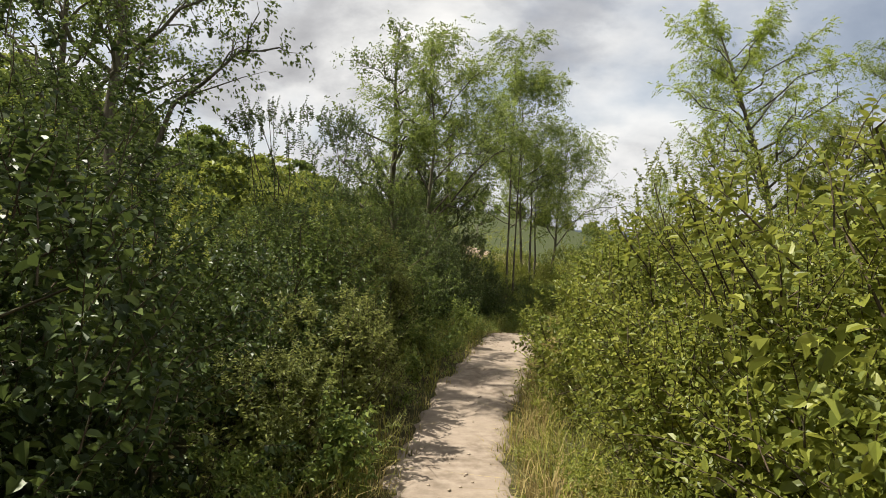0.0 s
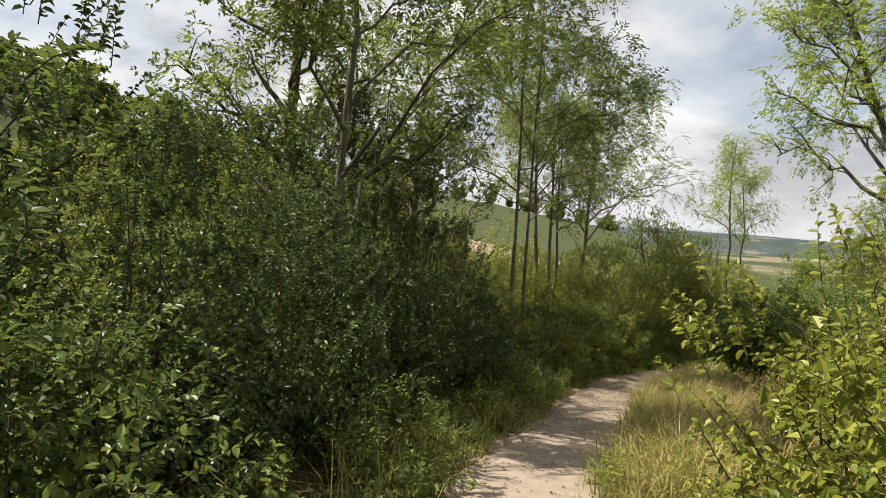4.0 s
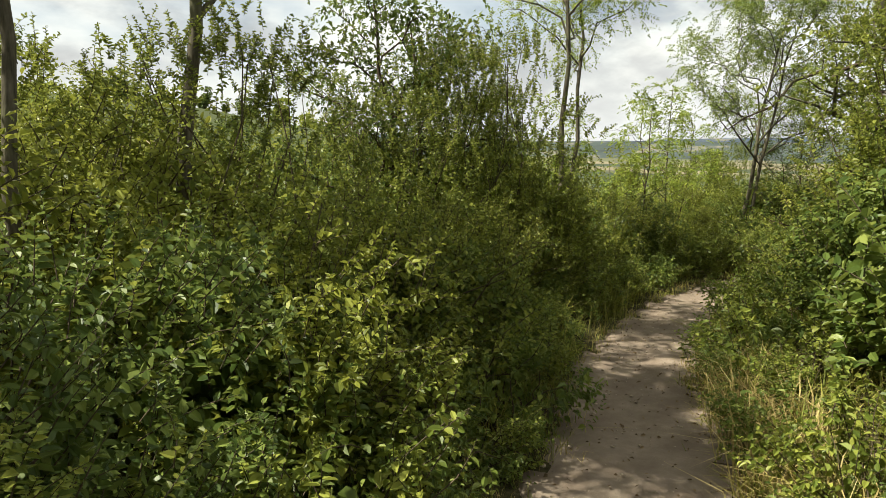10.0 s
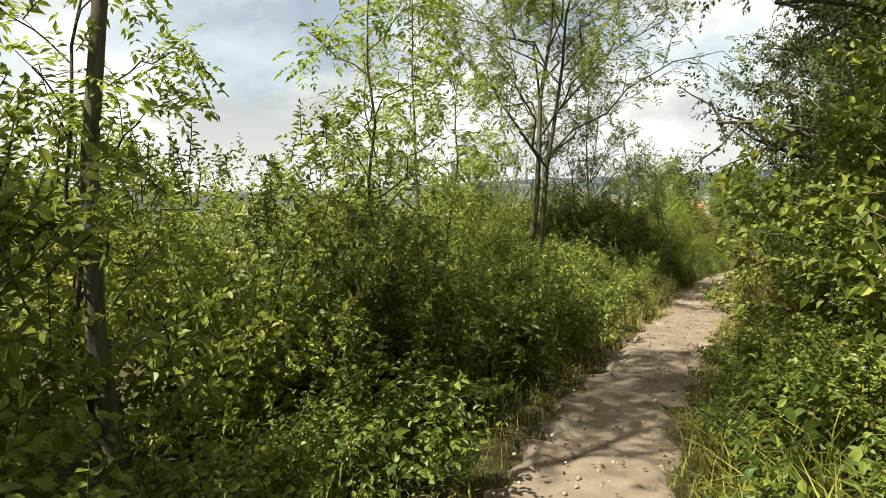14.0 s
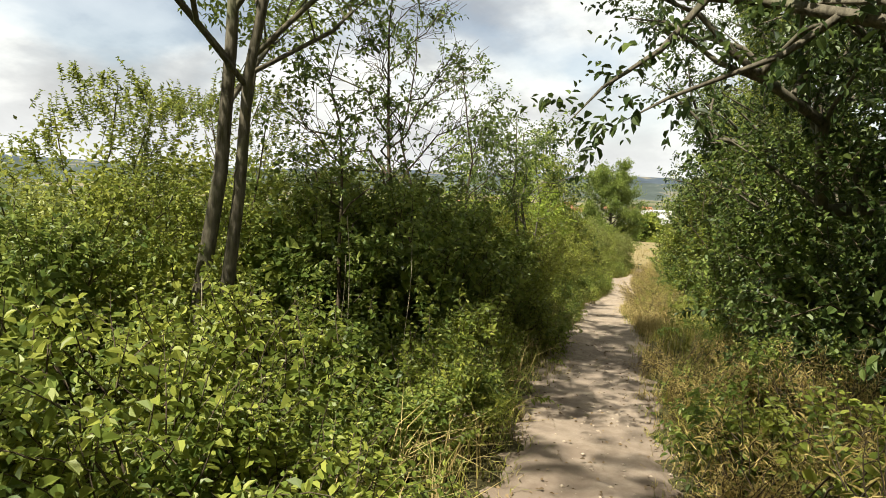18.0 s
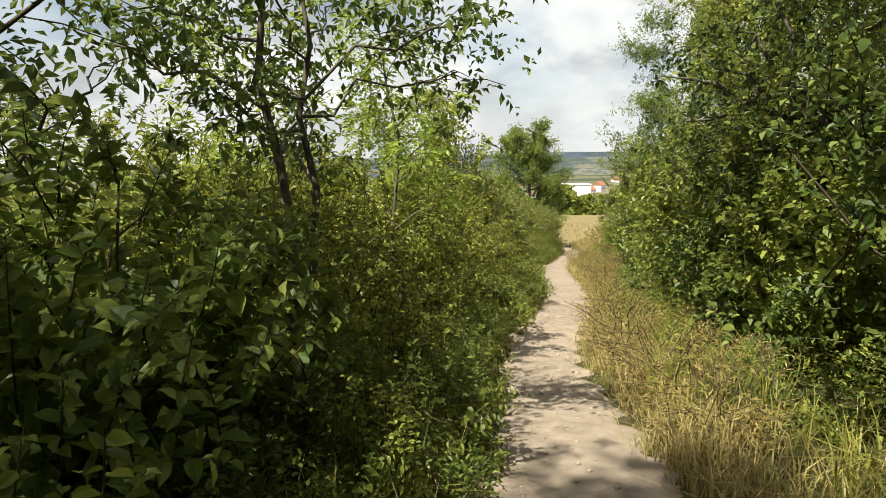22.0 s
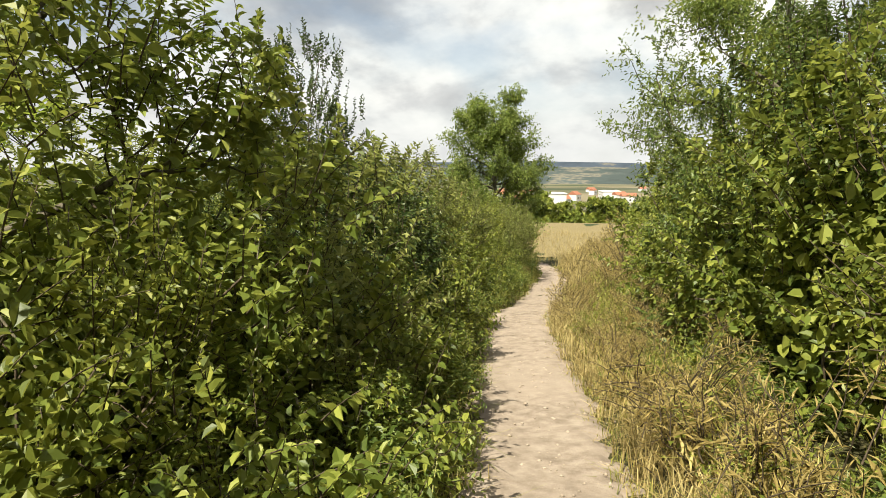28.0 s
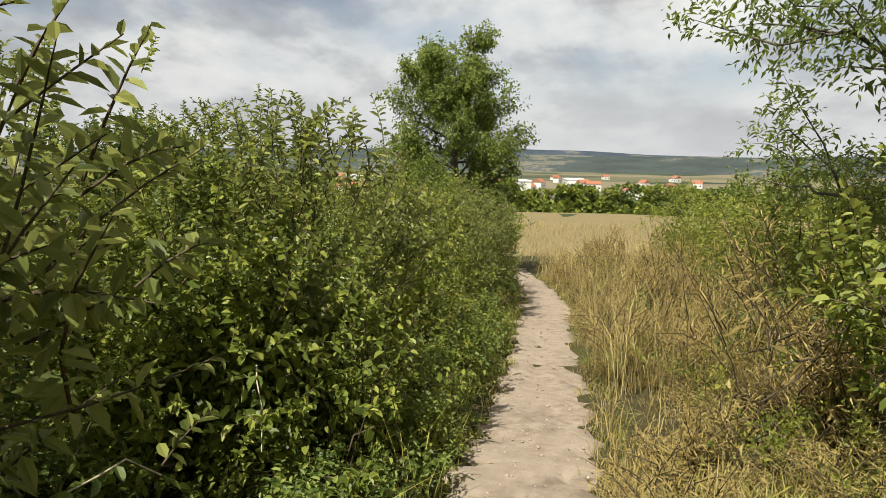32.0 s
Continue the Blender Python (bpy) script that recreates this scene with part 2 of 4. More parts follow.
def waves(x, y, size, seed):
    """Cheap smooth unevenness, about -1 to 1."""
    r = np.random.RandomState(seed)
    out = 0
    for k in range(5):
        a, f, p = r.rand() * 6.28, (0.7 + 0.9 * r.rand()) * 6.28 / size, r.rand() * 6.28
        out = out + np.sin((x * math.cos(a) + y * math.sin(a)) * f + p)
    return out / 3.2


def land(x, y):
    """Height of the ground."""
    x, y = np.atleast_1d(np.asarray(x, float)), np.atleast_1d(np.asarray(y, float))
    best, level, side, total = np.full(x.shape, 1e9), np.zeros(x.shape), np.zeros(x.shape), np.zeros(x.shape)
    for i in range(0, len(LINE), 2):
        dx, dy = x - LINE[i, 1], y - LINE[i, 2]
        d = dx * dx + dy * dy
        w = (d + 0.12) ** -2.5
        best, total = np.minimum(best, d), total + w
        level = level + w * LINE[i, 3]
        side = side + w * (-dx * TAN[i, 1] + dy * TAN[i, 0])
    level, side = level / total, side / total
    d = np.sqrt(best)
    near = level - 0.075 + 0.095 * smooth(0.14, 0.5, d) + 0.075 * smooth(0.5, 1.15, d) + 0.05 * waves(x, y, 2.2, 3) * smooth(0.6, 1.5, d) - 0.02 * np.clip(side, -6, 6)
    u = 0.94 * x + 0.34 * y
    far = np.where(u > 51, -46 + 40.0 * np.exp(-np.clip(u - 51, 0, 5000) / 420), np.minimum(-6.0 + 0.085 * (51 - u), 6))
    hill = 21 * np.exp(-((x + 63) ** 2 + (y - 14) ** 2) / (2 * 55 ** 2)) / (1 + np.exp(np.clip((x - 23) / 26, -40, 40)))
    hill = hill + 21 * np.exp(-((x - 22) ** 2 / (2 * 75 ** 2) + (y - 235) ** 2 / (2 * 60 ** 2)))
    far = far + hill + np.clip(d / 40, 0, 1) * 0.4 * waves(x, y, 23, 5)
    w = smooth(5, 52, d)
    return near * (1 - w) + far * w


def ground_z(x, y):
    return float(land(x, y)[0])


def mesh_of(name, verts, faces, material, flat_shade=True):
    """A mesh from arrays: all faces have the same number of corners."""
    verts, faces = np.asarray(verts, np.float32), np.asarray(faces, np.int32)
    me = bpy.data.meshes.new(name)
    me.vertices.add(len(verts))
    me.vertices.foreach_set("co", verts.ravel())
    me.loops.add(faces.size)
    me.loops.foreach_set("vertex_index", faces.ravel())
    me.polygons.add(len(faces))
    me.polygons.foreach_set("loop_start", np.arange(0, faces.size, faces.shape[1], dtype=np.int32))
    me.polygons.foreach_set("use_smooth", np.full(len(faces), not flat_shade, dtype=bool))
    me.update(calc_edges=True)
    me.materials.append(material)
    return me


def grid_faces(nx, ny):
    i = np.arange(nx * ny).reshape(ny, nx)
    return np.stack([i[:-1, :-1], i[:-1, 1:], i[1:, 1:], i[1:, :-1]], -1).reshape(-1, 4)


def spaced(lo, hi, step, reach):
    inner = np.arange(lo, hi + step, step)
    grow, d = [], step
    while (grow[-1] if grow else 0) < reach:
        d *= 1.22
        grow.append((grow[-1] if grow else 0) + d)
    grow = np.array(grow)
    return np.r_[(lo - grow)[::-1], inner, hi + grow]


gx, gy = spaced(-9, 62, 0.31, 4600), spaced(-9, 42, 0.31, 4600)
GX, GY = np.meshgrid(gx, gy)
GZ = land(GX.ravel(), GY.ravel())


def land_material():
    """Soil and litter near the trail; farther off meadow, stubble and woods in large patches."""
    m, tree, b, _ = principled("land", 0.95, 0.08)
    spot_ = place_of(tree)
    fine, mid = noise_node(tree, spot_, 22.0, 6.0, 0.7), noise_node(tree, spot_, 0.7, 4.0)
    big = tree.nodes.new("ShaderNodeTexVoronoi")
    big.inputs["Scale"].default_value = 0.006
    tree.links.new(spot_, big.inputs["Vector"])
    tone = tree.nodes.new("ShaderNodeSeparateColor")
    tree.links.new(big.outputs["Color"], tone.inputs[0])
    fields = ramp_node(tree, tone.outputs[0], [(0.0, (0.035, 0.047, 0.030)), (0.3, (0.060, 0.072, 0.040)), (0.5, (0.17, 0.145, 0.092)), (0.62, (0.085, 0.092, 0.050)), (0.8, (0.20, 0.168, 0.11)), (1.0, (0.045, 0.058, 0.036))])
    meadow = ramp_node(tree, tone.outputs[1], [(0.0, (0.036, 0.046, 0.022)), (0.5, (0.064, 0.072, 0.034)), (1.0, (0.10, 0.096, 0.048))])
    meadow = mix_node(tree, math_node(tree, "MULTIPLY", mid, 0.6), meadow, (0.050, 0.066, 0.026))
    soil = ramp_node(tree, fine, [(0.3, (0.030, 0.026, 0.014)), (0.55, (0.070, 0.062, 0.028)), (0.8, (0.16, 0.125, 0.06))])
    soil = mix_node(tree, ramp_node(tree, mid, [(0.45, grey(0)), (0.7, grey(0.6))]), soil, (0.065, 0.075, 0.025))
    away = tree.nodes.new("ShaderNodeVectorMath")
    away.operation = "DISTANCE"
    tree.links.new(spot_, away.inputs[0])
    away.inputs[1].default_value = (24, 20, -3)
    m_far = tree.nodes.new("ShaderNodeMapRange")
    m_far.inputs["From Min"].default_value, m_far.inputs["From Max"].default_value = 34, 48
    tree.links.new(away.outputs["Value"], m_far.inputs["Value"])
    m_valley = tree.nodes.new("ShaderNodeMapRange")
    m_valley.inputs["From Min"].default_value, m_valley.inputs["From Max"].default_value = 250, 330
    tree.links.new(away.outputs["Value"], m_valley.inputs["Value"])
    fields = mix_node(tree, m_valley.outputs[0], meadow, fields)
    tree.links.new(mix_node(tree, m_far.outputs[0], soil, fields), b.inputs["Base Color"])
    bump(tree, b, fine, 0.7, 0.03)
    return m


tagged(new("ground", mesh_of("ground", np.stack([GX.ravel(), GY.ravel(), GZ], 1), grid_faces(len(gx), len(gy)), land_material(), False)),
       "dark soil under scrub running out to meadows and valley fields", "ground", kind="structure")

# the trodden path: a strip of its own, just proud of the soil, ragged at both edges
rng = np.random.RandomState(4)
pq = np.arange(-7, 45, 0.05)
pc = np.array([spot(q) for q in pq])
pn = np.array([np.subtract(spot(q, 0.5), spot(q, -0.5)) for q in pq])
PATH_HALF = [(-8, 0.40), (2, 0.36), (4, 0.40), (5.5, 0.40), (8, 0.46), (11, 0.48), (13.5, 0.46), (15, 0.40), (16.2, 0.27), (18, 0.27), (20, 0.42), (21.5, 0.52), (23, 0.50), (24.5, 0.36), (26, 0.28), (28, 0.27), (29.6, 0.37), (31.5, 0.42), (33, 0.32), (36, 0.32), (46, 0.28)]
half = np.interp(pq, *np.array(PATH_HALF).T)
ls = np.linspace(-1, 1, 25)
px = pc[:, None, 0] + pn[:, None, 0] * ls * (half[:, None] + 0.25)
py = pc[:, None, 1] + pn[:, None, 1] * ls * (half[:, None] + 0.25)
ld = np.abs(ls) * (half[:, None] + 0.25)
rag = 0.09 * waves(px, py, 0.55, 8) + 0.07 * waves(px, py, 0.21, 9)
pz = np.interp(pq, LINE[:, 0], LINE[:, 3])[:, None] + 0.035 - 0.16 * smooth(0, 0.34, ld - half[:, None] + 0.06 + rag)
rut = np.exp(-((ls * (half[:, None] + 0.25) - 0.10 - 0.06 * waves(px, py, 3.0, 14)) / 0.07) ** 2) * smooth(-0.2, 0.5, waves(px, py, 2.6, 15))
pz = pz + 0.004 * waves(px, py, 0.9, 11) + 0.0012 * waves(px, py, 0.27, 12) + 0.02 * (np.abs(ls) ** 2) - 0.022 * rut
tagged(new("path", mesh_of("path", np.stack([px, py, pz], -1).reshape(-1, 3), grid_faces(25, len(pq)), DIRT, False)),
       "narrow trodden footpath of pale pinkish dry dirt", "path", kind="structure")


def path_z(q, side):
    return np.interp(q, LINE[:, 0], LINE[:, 3]) + 0.037


# ---------------------------------------------------------------- plants


def part(name, data, parent, label="", kind=""):
    ob = new(name, data)
    ob.parent = parent
    return tagged(ob, label, kind=kind)


def unit(v):
    return v / np.maximum(np.linalg.norm(v, axis=-1, keepdims=True), 1e-9)


def leaf_arrays(at, way, r, length, width, fold=0.25, droop=0.0, fine=False, scale=1.0):
    """Folded pointed leaves on a shared midrib: two triangles, or two four-cornered halves each as two triangles."""
    n = len(at)
    way = unit(way + np.array([0, 0, -droop]))
    rnd = unit(r.normal(size=(n, 3)))
    across = unit(np.cross(way, unit(rnd * 0.75 + np.array([0, 0, 1.0]))))
    face = np.cross(across, way)
    ln = (length * scale * (0.65 + 0.6 * r.rand(n)))[:, None]
    wd = ln * width / length * (0.8 + 0.4 * r.rand(n))[:, None]
    mid = at + way * ln * 0.45
    v = np.stack([at, mid + across * wd * 0.5 + face * wd * fold, at + way * ln - face * ln * 0.12, mid - across * wd * 0.5 + face * wd * fold], 1)
    if fine:
        lo, hi, curl = at + way * ln * 0.26, at + way * ln * 0.66, face * ln * 0.05
        v = np.stack([at, lo + across * wd * 0.44 + face * wd * fold, hi + across * wd * 0.4 + face * wd * fold - curl, at + way * ln - face * ln * 0.16,
                      hi - across * wd * 0.4 + face * wd * fold - curl, lo - across * wd * 0.44 + face * wd * fold], 1)
        i = np.arange(n)[:, None] * 6
        f = np.concatenate([i + [0, 1, 2], i + [0, 2, 3], i + [0, 3, 4], i + [0, 4, 5]])
        return v.reshape(-1, 3), f
    i = np.arange(n)[:, None] * 4
    f = np.concatenate([i + [0, 1, 2], i + [0, 2, 3]])
    return v.reshape(-1, 3), f


def pinnate(at, way, r, length, pairs=5, leaflet=0.05, width=0.02, droop=0.35):
    """Feathered leaves: leaflets in pairs along a drooping stalk."""
    n = len(at)
    way = unit(way + np.array([0, 0, -droop]))
    across = unit(np.cross(way, unit(r.normal(size=(n, 3)) * 0.35 + np.array([0, 0, 1.0]))))
    down = np.array([0, 0, -1.0])
    ln = (length * (0.7 + 0.6 * r.rand(n)))[:, None]
    spots, ways = [], []
    for k in range(pairs):
        u = 0.25 + 0.7 * k / (pairs - 1)
        p = at + way * ln * u + down * ln * 0.3 * u * u
        for s in (-1, 1):
            spots.append(p)
            ways.append(unit(across * s + way * 0.45 + down * 0.15 + r.normal(size=(n, 3)) * 0.12))
    spots.append(at + way * ln + down * ln * 0.3)
    ways.append(unit(way + down * 0.4))
    return leaf_arrays(np.concatenate(spots), np.concatenate(ways), r, leaflet, width, 0.12)


def tube_arrays(lines, sides=4):
    """Tapered round stems; each line is a pair of arrays, points (k, 3) and radii (k)."""
    vs, fs, base = [], [], 0
    ang = np.arange(sides) * 2 * np.pi / sides
    for p, rad in lines:
        p = np.asarray(p, float)
        t = unit(np.gradient(p, axis=0))
        a = unit(np.cross(t, np.array([0.31, 0.17, 0.93]) if abs(t[0, 2]) < 0.9 else np.array([1.0, 0.1, 0])))
        b = np.cross(t, a)
        ring = p[:, None] + (a[:, None] * np.cos(ang)[None, :, None] + b[:, None] * np.sin(ang)[None, :, None]) * np.asarray(rad)[:, None, None]
        vs.append(ring.reshape(-1, 3))
        k = len(p)
        i = np.arange(k - 1)[:, None] * sides
        j = np.arange(sides)[None]
        f = np.stack([i + j, i + (j + 1) % sides, i + sides + (j + 1) % sides, i + sides + j], -1).reshape(-1, 4)
        fs.append(f + base)
        base += k * sides
    return np.concatenate(vs), np.concatenate(fs)


def bow(a, b, lift, r, k=5, kink=0.03):
    """A bent shoot from a to b."""
    u = np.linspace(0, 1, k)[:, None]
    p = a * (1 - u) + b * u + np.array([0, 0, 1.0]) * lift * 4 * u * (1 - u)
    size = np.linalg.norm(b - a)
    p[1:-1] += r.normal(size=(k - 2, 3)) * kink * size
    return p


def shoots(base, way, length, per, r, leaf, width, droop, fine, bend=0.25):
    """Leaves set round bent shoots, smaller towards the tips; returns leaf arrays and the shoots' own lines (n, 4, 3)."""
    n = len(base)
    side = unit(np.cross(way, unit(r.normal(size=(n, 3)))))
    up = np.cross(side, way)
    sag = (r.normal(size=(n, 3)) * bend * 0.6 + np.array([0, 0, -bend * 0.5])) * length[:, None]
    u = np.clip((np.arange(per)[None] + 0.7 * r.rand(n, per)) / per * 0.92 + 0.08, 0, 1)
    ang = 2.4 * np.arange(per)[None] + 6.28 * r.rand(n, 1) + 0.5 * r.normal(size=(n, per))
    pos = base[:, None] + (way * length[:, None])[:, None] * u[..., None] + sag[:, None] * (u ** 2)[..., None]
    perp = side[:, None] * np.cos(ang)[..., None] + up[:, None] * np.sin(ang)[..., None]
    out = way[:, None] * (0.35 + 0.5 * u[..., None]) + perp * 0.8 + r.normal(size=(n, per, 3)) * 0.22
    lv = leaf_arrays(pos.reshape(-1, 3), out.reshape(-1, 3), r, leaf, width, droop=droop, fine=fine, scale=(1.12 - 0.5 * u ** 2).ravel())
    k = np.array([0, 0.35, 0.7, 1.0])
    line = base[:, None] + (way * length[:, None])[:, None] * k[None, :, None] + sag[:, None] * (k ** 2)[None, :, None]
    return lv, line


def bush_meshes(seed, R, H, twigs, per, leaf, width, lumps=0.35, low=0.12, droop=0.3, upright=0.35, stems=14, inner=0.55, fine=False):
    """Leafy shoots in tufts that end on an uneven dome, with gaps between the tufts and older, larger leaves inside; returns (leaf arrays, stem arrays)."""
    r = np.random.RandomState(seed)
    clumps = max(int(twigs / 8), 8)
    c = unit(r.normal(size=(clumps, 3)))
    c[:, 2] = np.where(r.rand(clumps) < 0.36, -0.85 * r.rand(clumps), np.abs(c[:, 2]) * 1.25 - low)
    c = unit(c)
    bump_dirs, bump_size = unit(r.normal(size=(9, 3)) + [0, 0, 0.5]), r.rand(9) * lumps * 2 - lumps * 0.6
    reach = 1 + sum(s * np.exp(-((c - b) ** 2).sum(1) / 0.18) for b, s in zip(bump_dirs, bump_size))
    reach = np.clip(reach * (0.66 + 0.44 * r.rand(clumps)), 0.5, 1.28)
    mine = r.randint(clumps, size=twigs)
    d = unit(c[mine] + r.normal(size=(twigs, 3)) * 0.15)
    swell = reach[mine] * (0.88 + 0.16 * r.rand(twigs))
    swell[r.rand(twigs) < 0.03] *= 1.16
    tip = d * swell[:, None] * np.array([R, R, H * 0.55]) + np.array([0, 0, H * 0.44])
    if R > 1.2:                           # tall shrubs end in a rounded, not a spiky, head
        tip[:, 2] = np.minimum(tip[:, 2], 0.86 * H + (tip[:, 2] - 0.86 * H) * 0.4)
    tip[:, 2] = np.maximum(tip[:, 2], 0.06 + 0.12 * r.rand(twigs))
    root = np.c_[r.normal(size=(twigs, 2)) * R * 0.16, np.zeros(twigs)]
    lift = upright * np.linalg.norm(tip[:, :2], axis=1)
    lay = unit(r.normal(size=(clumps, 3)))[mine]
    way = unit(unit(tip - root * 0.5 - [0, 0, H * 0.25]) * 0.75 + lay * 0.35 + np.array([0, 0, 0.25 + 0.4 * upright]) + r.normal(size=(twigs, 3)) * 0.22)
    length = (0.21 + 0.09 * R) * (0.65 + 0.75 * r.rand(twigs)) * (1.25 - 0.35 * inner / 0.55)
    base = tip - way * length[:, None] * 0.85
    base[:, 2] = np.maximum(base[:, 2], 0.03)
    lv, line = shoots(base, way, length, per, r, leaf, width, droop, fine)
    k = int(twigs * 6.0) if R > 0.6 else int(twigs * 1.2)
    deep = r.randint(twigs, size=k)
    v = 0.2 + 0.45 * r.rand(k)[:, None]
    core = root[deep] * (1 - v) + tip[deep] * v + r.normal(size=(k, 3)) * R * 0.05
    core[:, 2] += lift[deep] * 2 * v[:, 0] * (1 - v[:, 0])
    core[:, 2] = np.maximum(core[:, 2], 0.05)
    big = leaf_arrays(core, r.normal(size=(k, 3)), r, leaf * 1.5, min(leaf * 1.05, width * 2.2), droop=0.2, fine=fine)
    lv = np.concatenate([lv[0], big[0]]), np.concatenate([lv[1], big[1] + len(lv[0])])
    lines = []
    for k in range(min(stems, twigs)):
        p = bow(root[k], base[k], lift[k] * 0.5, r)
        lines.append((p, np.linspace(0.008, 0.003, 5) * (0.7 + 0.4 * H)))
    if stems >= 14:
        for p in line:
            lines.append((p, (0.0034, 0.0028, 0.002, 0.0011)))
    return lv, tube_arrays(lines, 3)


def make_plant(name, label, category, lv, lmat, sv, smat, crown="foliage", wood="branchwork"):
    root = tagged(new(name), label, category)
    part(wood, mesh_of(wood, *sv, smat, False), root)
    part(crown, mesh_of(crown, *lv, lmat), root)
    return root


BUSHES, SPREAD = {}, {}


def bush_kind(key, name, label, lmat, n, group, **k):
    """n shapes of one kind of bush, kept below the ground's first use: the first copy of each is placed like the others."""
    BUSHES[key] = [], name, label, lmat, group
    for i in range(n):
        seed = k.pop("seed") if "seed" in k else 11
        lv, sv = bush_meshes(seed + i * 7, **k)
        k["seed"] = seed
        SPREAD[key] = max(SPREAD.get(key, 0), float(np.percentile(np.linalg.norm(lv[0][:, :2], axis=1), 98)))
        BUSHES[key][0].append((mesh_of("foliage", *lv, LEAF[lmat]), mesh_of("branchwork", *sv, TWIG, False)))


def put_bush(key, x, y, size=1.0, tall=1.0, rnd=None):
    shapes, name, label, lmat, group = BUSHES[key]
    r = rnd or random
    leaf_me, stem_me = r.choice(shapes)
    root = tagged(new(name), label, "bush", group)
    root.matrix_world = Matrix.LocRotScale((x, y, ground_z(x, y) - 0.03), Euler((0, 0, r.random() * 6.28)), (size, size, size * tall))
    part("branchwork", stem_me, root, kind="stuff")
    part("foliage", leaf_me, root)
    return root


def bush_pair(key, name, label, lmat, n, group, seed, twigs, per, leaf, width, **k):
    """A kind of bush with many small leaves for the path's edge and with fewer, larger ones for the rows behind."""
    bush_kind(key, name, label, lmat, n, group, seed=seed, twigs=twigs, per=per, leaf=leaf, width=width, **{"fine": True, **k})
    bush_kind(key + "_far", name, label, lmat, n, group, seed=seed + 3, twigs=int(twigs * 0.6), per=int(per * 0.5), leaf=leaf * 1.25, width=width * 1.35, **{**k, "fine": False, "stems": 10})


bush_pair("hedge", "hedge_bush", "dense green hazel bush beside the footpath", "hazel", 4, "hedge bushes", 20, 360, 18, 0.050, 0.029, R=0.95, H=1.7)
bush_pair("bramble", "bramble_bush", "tangled dark green bramble bush at the path edge", "bramble", 3, "bramble bushes", 50, 300, 18, 0.056, 0.035, R=0.9, H=1.35, droop=0.45, upright=0.7, lumps=0.5)
bush_pair("privet", "wild_privet_bush", "sunlit yellow-green wild privet bush with small leaves", "privet", 3, "privet bushes", 80, 400, 16, 0.041, 0.023, R=1.0, H=1.8, lumps=0.45)
bush_pair("sallow", "sallow_bush", "grey-green sallow bush with upright leafy shoots", "sallow", 2, "sallow bushes", 110, 260, 20, 0.052, 0.021, R=0.7, H=1.7, inner=0.3, lumps=0.7, upright=0.1, low=-0.05)
bush_pair("dark", "hawthorn_bush", "hawthorn bush, dark green deepened in colour to stand for shade", "dark", 3, "hawthorn bushes", 140, 400, 18, 0.046, 0.027, R=1.05, H=2.0, lumps=0.4)
# thicket in the shaded leaf colour, for stretches that lie in deep shade
bush_pair("shade", "shaded_thicket", "thicket with leaf colour darkened to stand for shade", "shade", 2, "ivy thickets", 155, 430, 20, 0.044, 0.030, R=1.05, H=2.0, lumps=0.45)
bush_pair("yellow", "yellowing_bush", "yellow-green scrub bush in full sun", "yellow", 2, "yellowing bushes", 170, 380, 16, 0.043, 0.025, R=0.9, H=1.5, lumps=0.5)
bush_kind("herb", "nettle_clump", "low leafy nettle clump at the path edge", "bramble", 3, "nettle clumps", seed=200, fine=True, R=0.5, H=0.75, twigs=75, per=10, leaf=0.046, width=0.025, upright=0.15, droop=0.5, inner=0.3, stems=8)
bush_kind("nettle", "leafy_undergrowth", "leafy dark green undergrowth spilling towards the path", "hazel", 3, "undergrowth", seed=206, R=0.6, H=0.95, twigs=130, per=11, leaf=0.052, width=0.031, upright=0.25, droop=0.55, inner=0.4, stems=14, fine=True, lumps=0.5)
bush_kind("weed", "weed_clump", "low yellow-green weed clump beside the path", "privet", 2, "weed clumps", seed=215, R=0.45, H=0.7, twigs=80, per=13, leaf=0.034, width=0.014, upright=0.1, droop=0.2, inner=0.25, stems=8, low=-0.1)
bush_kind("dryweed", "dry_weed_clump", "dry yellow-brown weed clump beside the path", "dryweed", 2, "dry weed clumps", seed=225, R=0.42, H=0.75, twigs=110, per=12, leaf=0.058, width=0.0075, upright=0.1, droop=0.1, inner=0.2, stems=14, low=-0.1)
bush_kind("tall", "tall_shrub", "tall leafy shrub with an open ragged top", "hazel", 3, "tall shrubs", seed=230, fine=True, R=1.35, H=3.7, twigs=540, per=22, leaf=0.047, width=0.027, stems=16, lumps=0.34, low=0.1)
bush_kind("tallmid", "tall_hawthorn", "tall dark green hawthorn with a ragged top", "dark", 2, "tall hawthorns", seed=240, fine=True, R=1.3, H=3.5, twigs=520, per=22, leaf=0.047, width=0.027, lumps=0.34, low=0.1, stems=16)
# same shape idea as tall, its leaves coloured dark for shade
bush_kind("talldark", "tall_dark_shrub", "tall shrub with leaf colour darkened to stand for shade", "shade", 2, "tall dark shrubs", seed=250, fine=True, R=1.35, H=3.7, twigs=500, per=22, leaf=0.047, width=0.027, stems=16, lumps=0.34, low=0.1)


def profile(table, q):
    a = np.array(table, float)
    return [float(np.interp(q, a[:, 0], a[:, k])) for k in range(1, a.shape[1])]


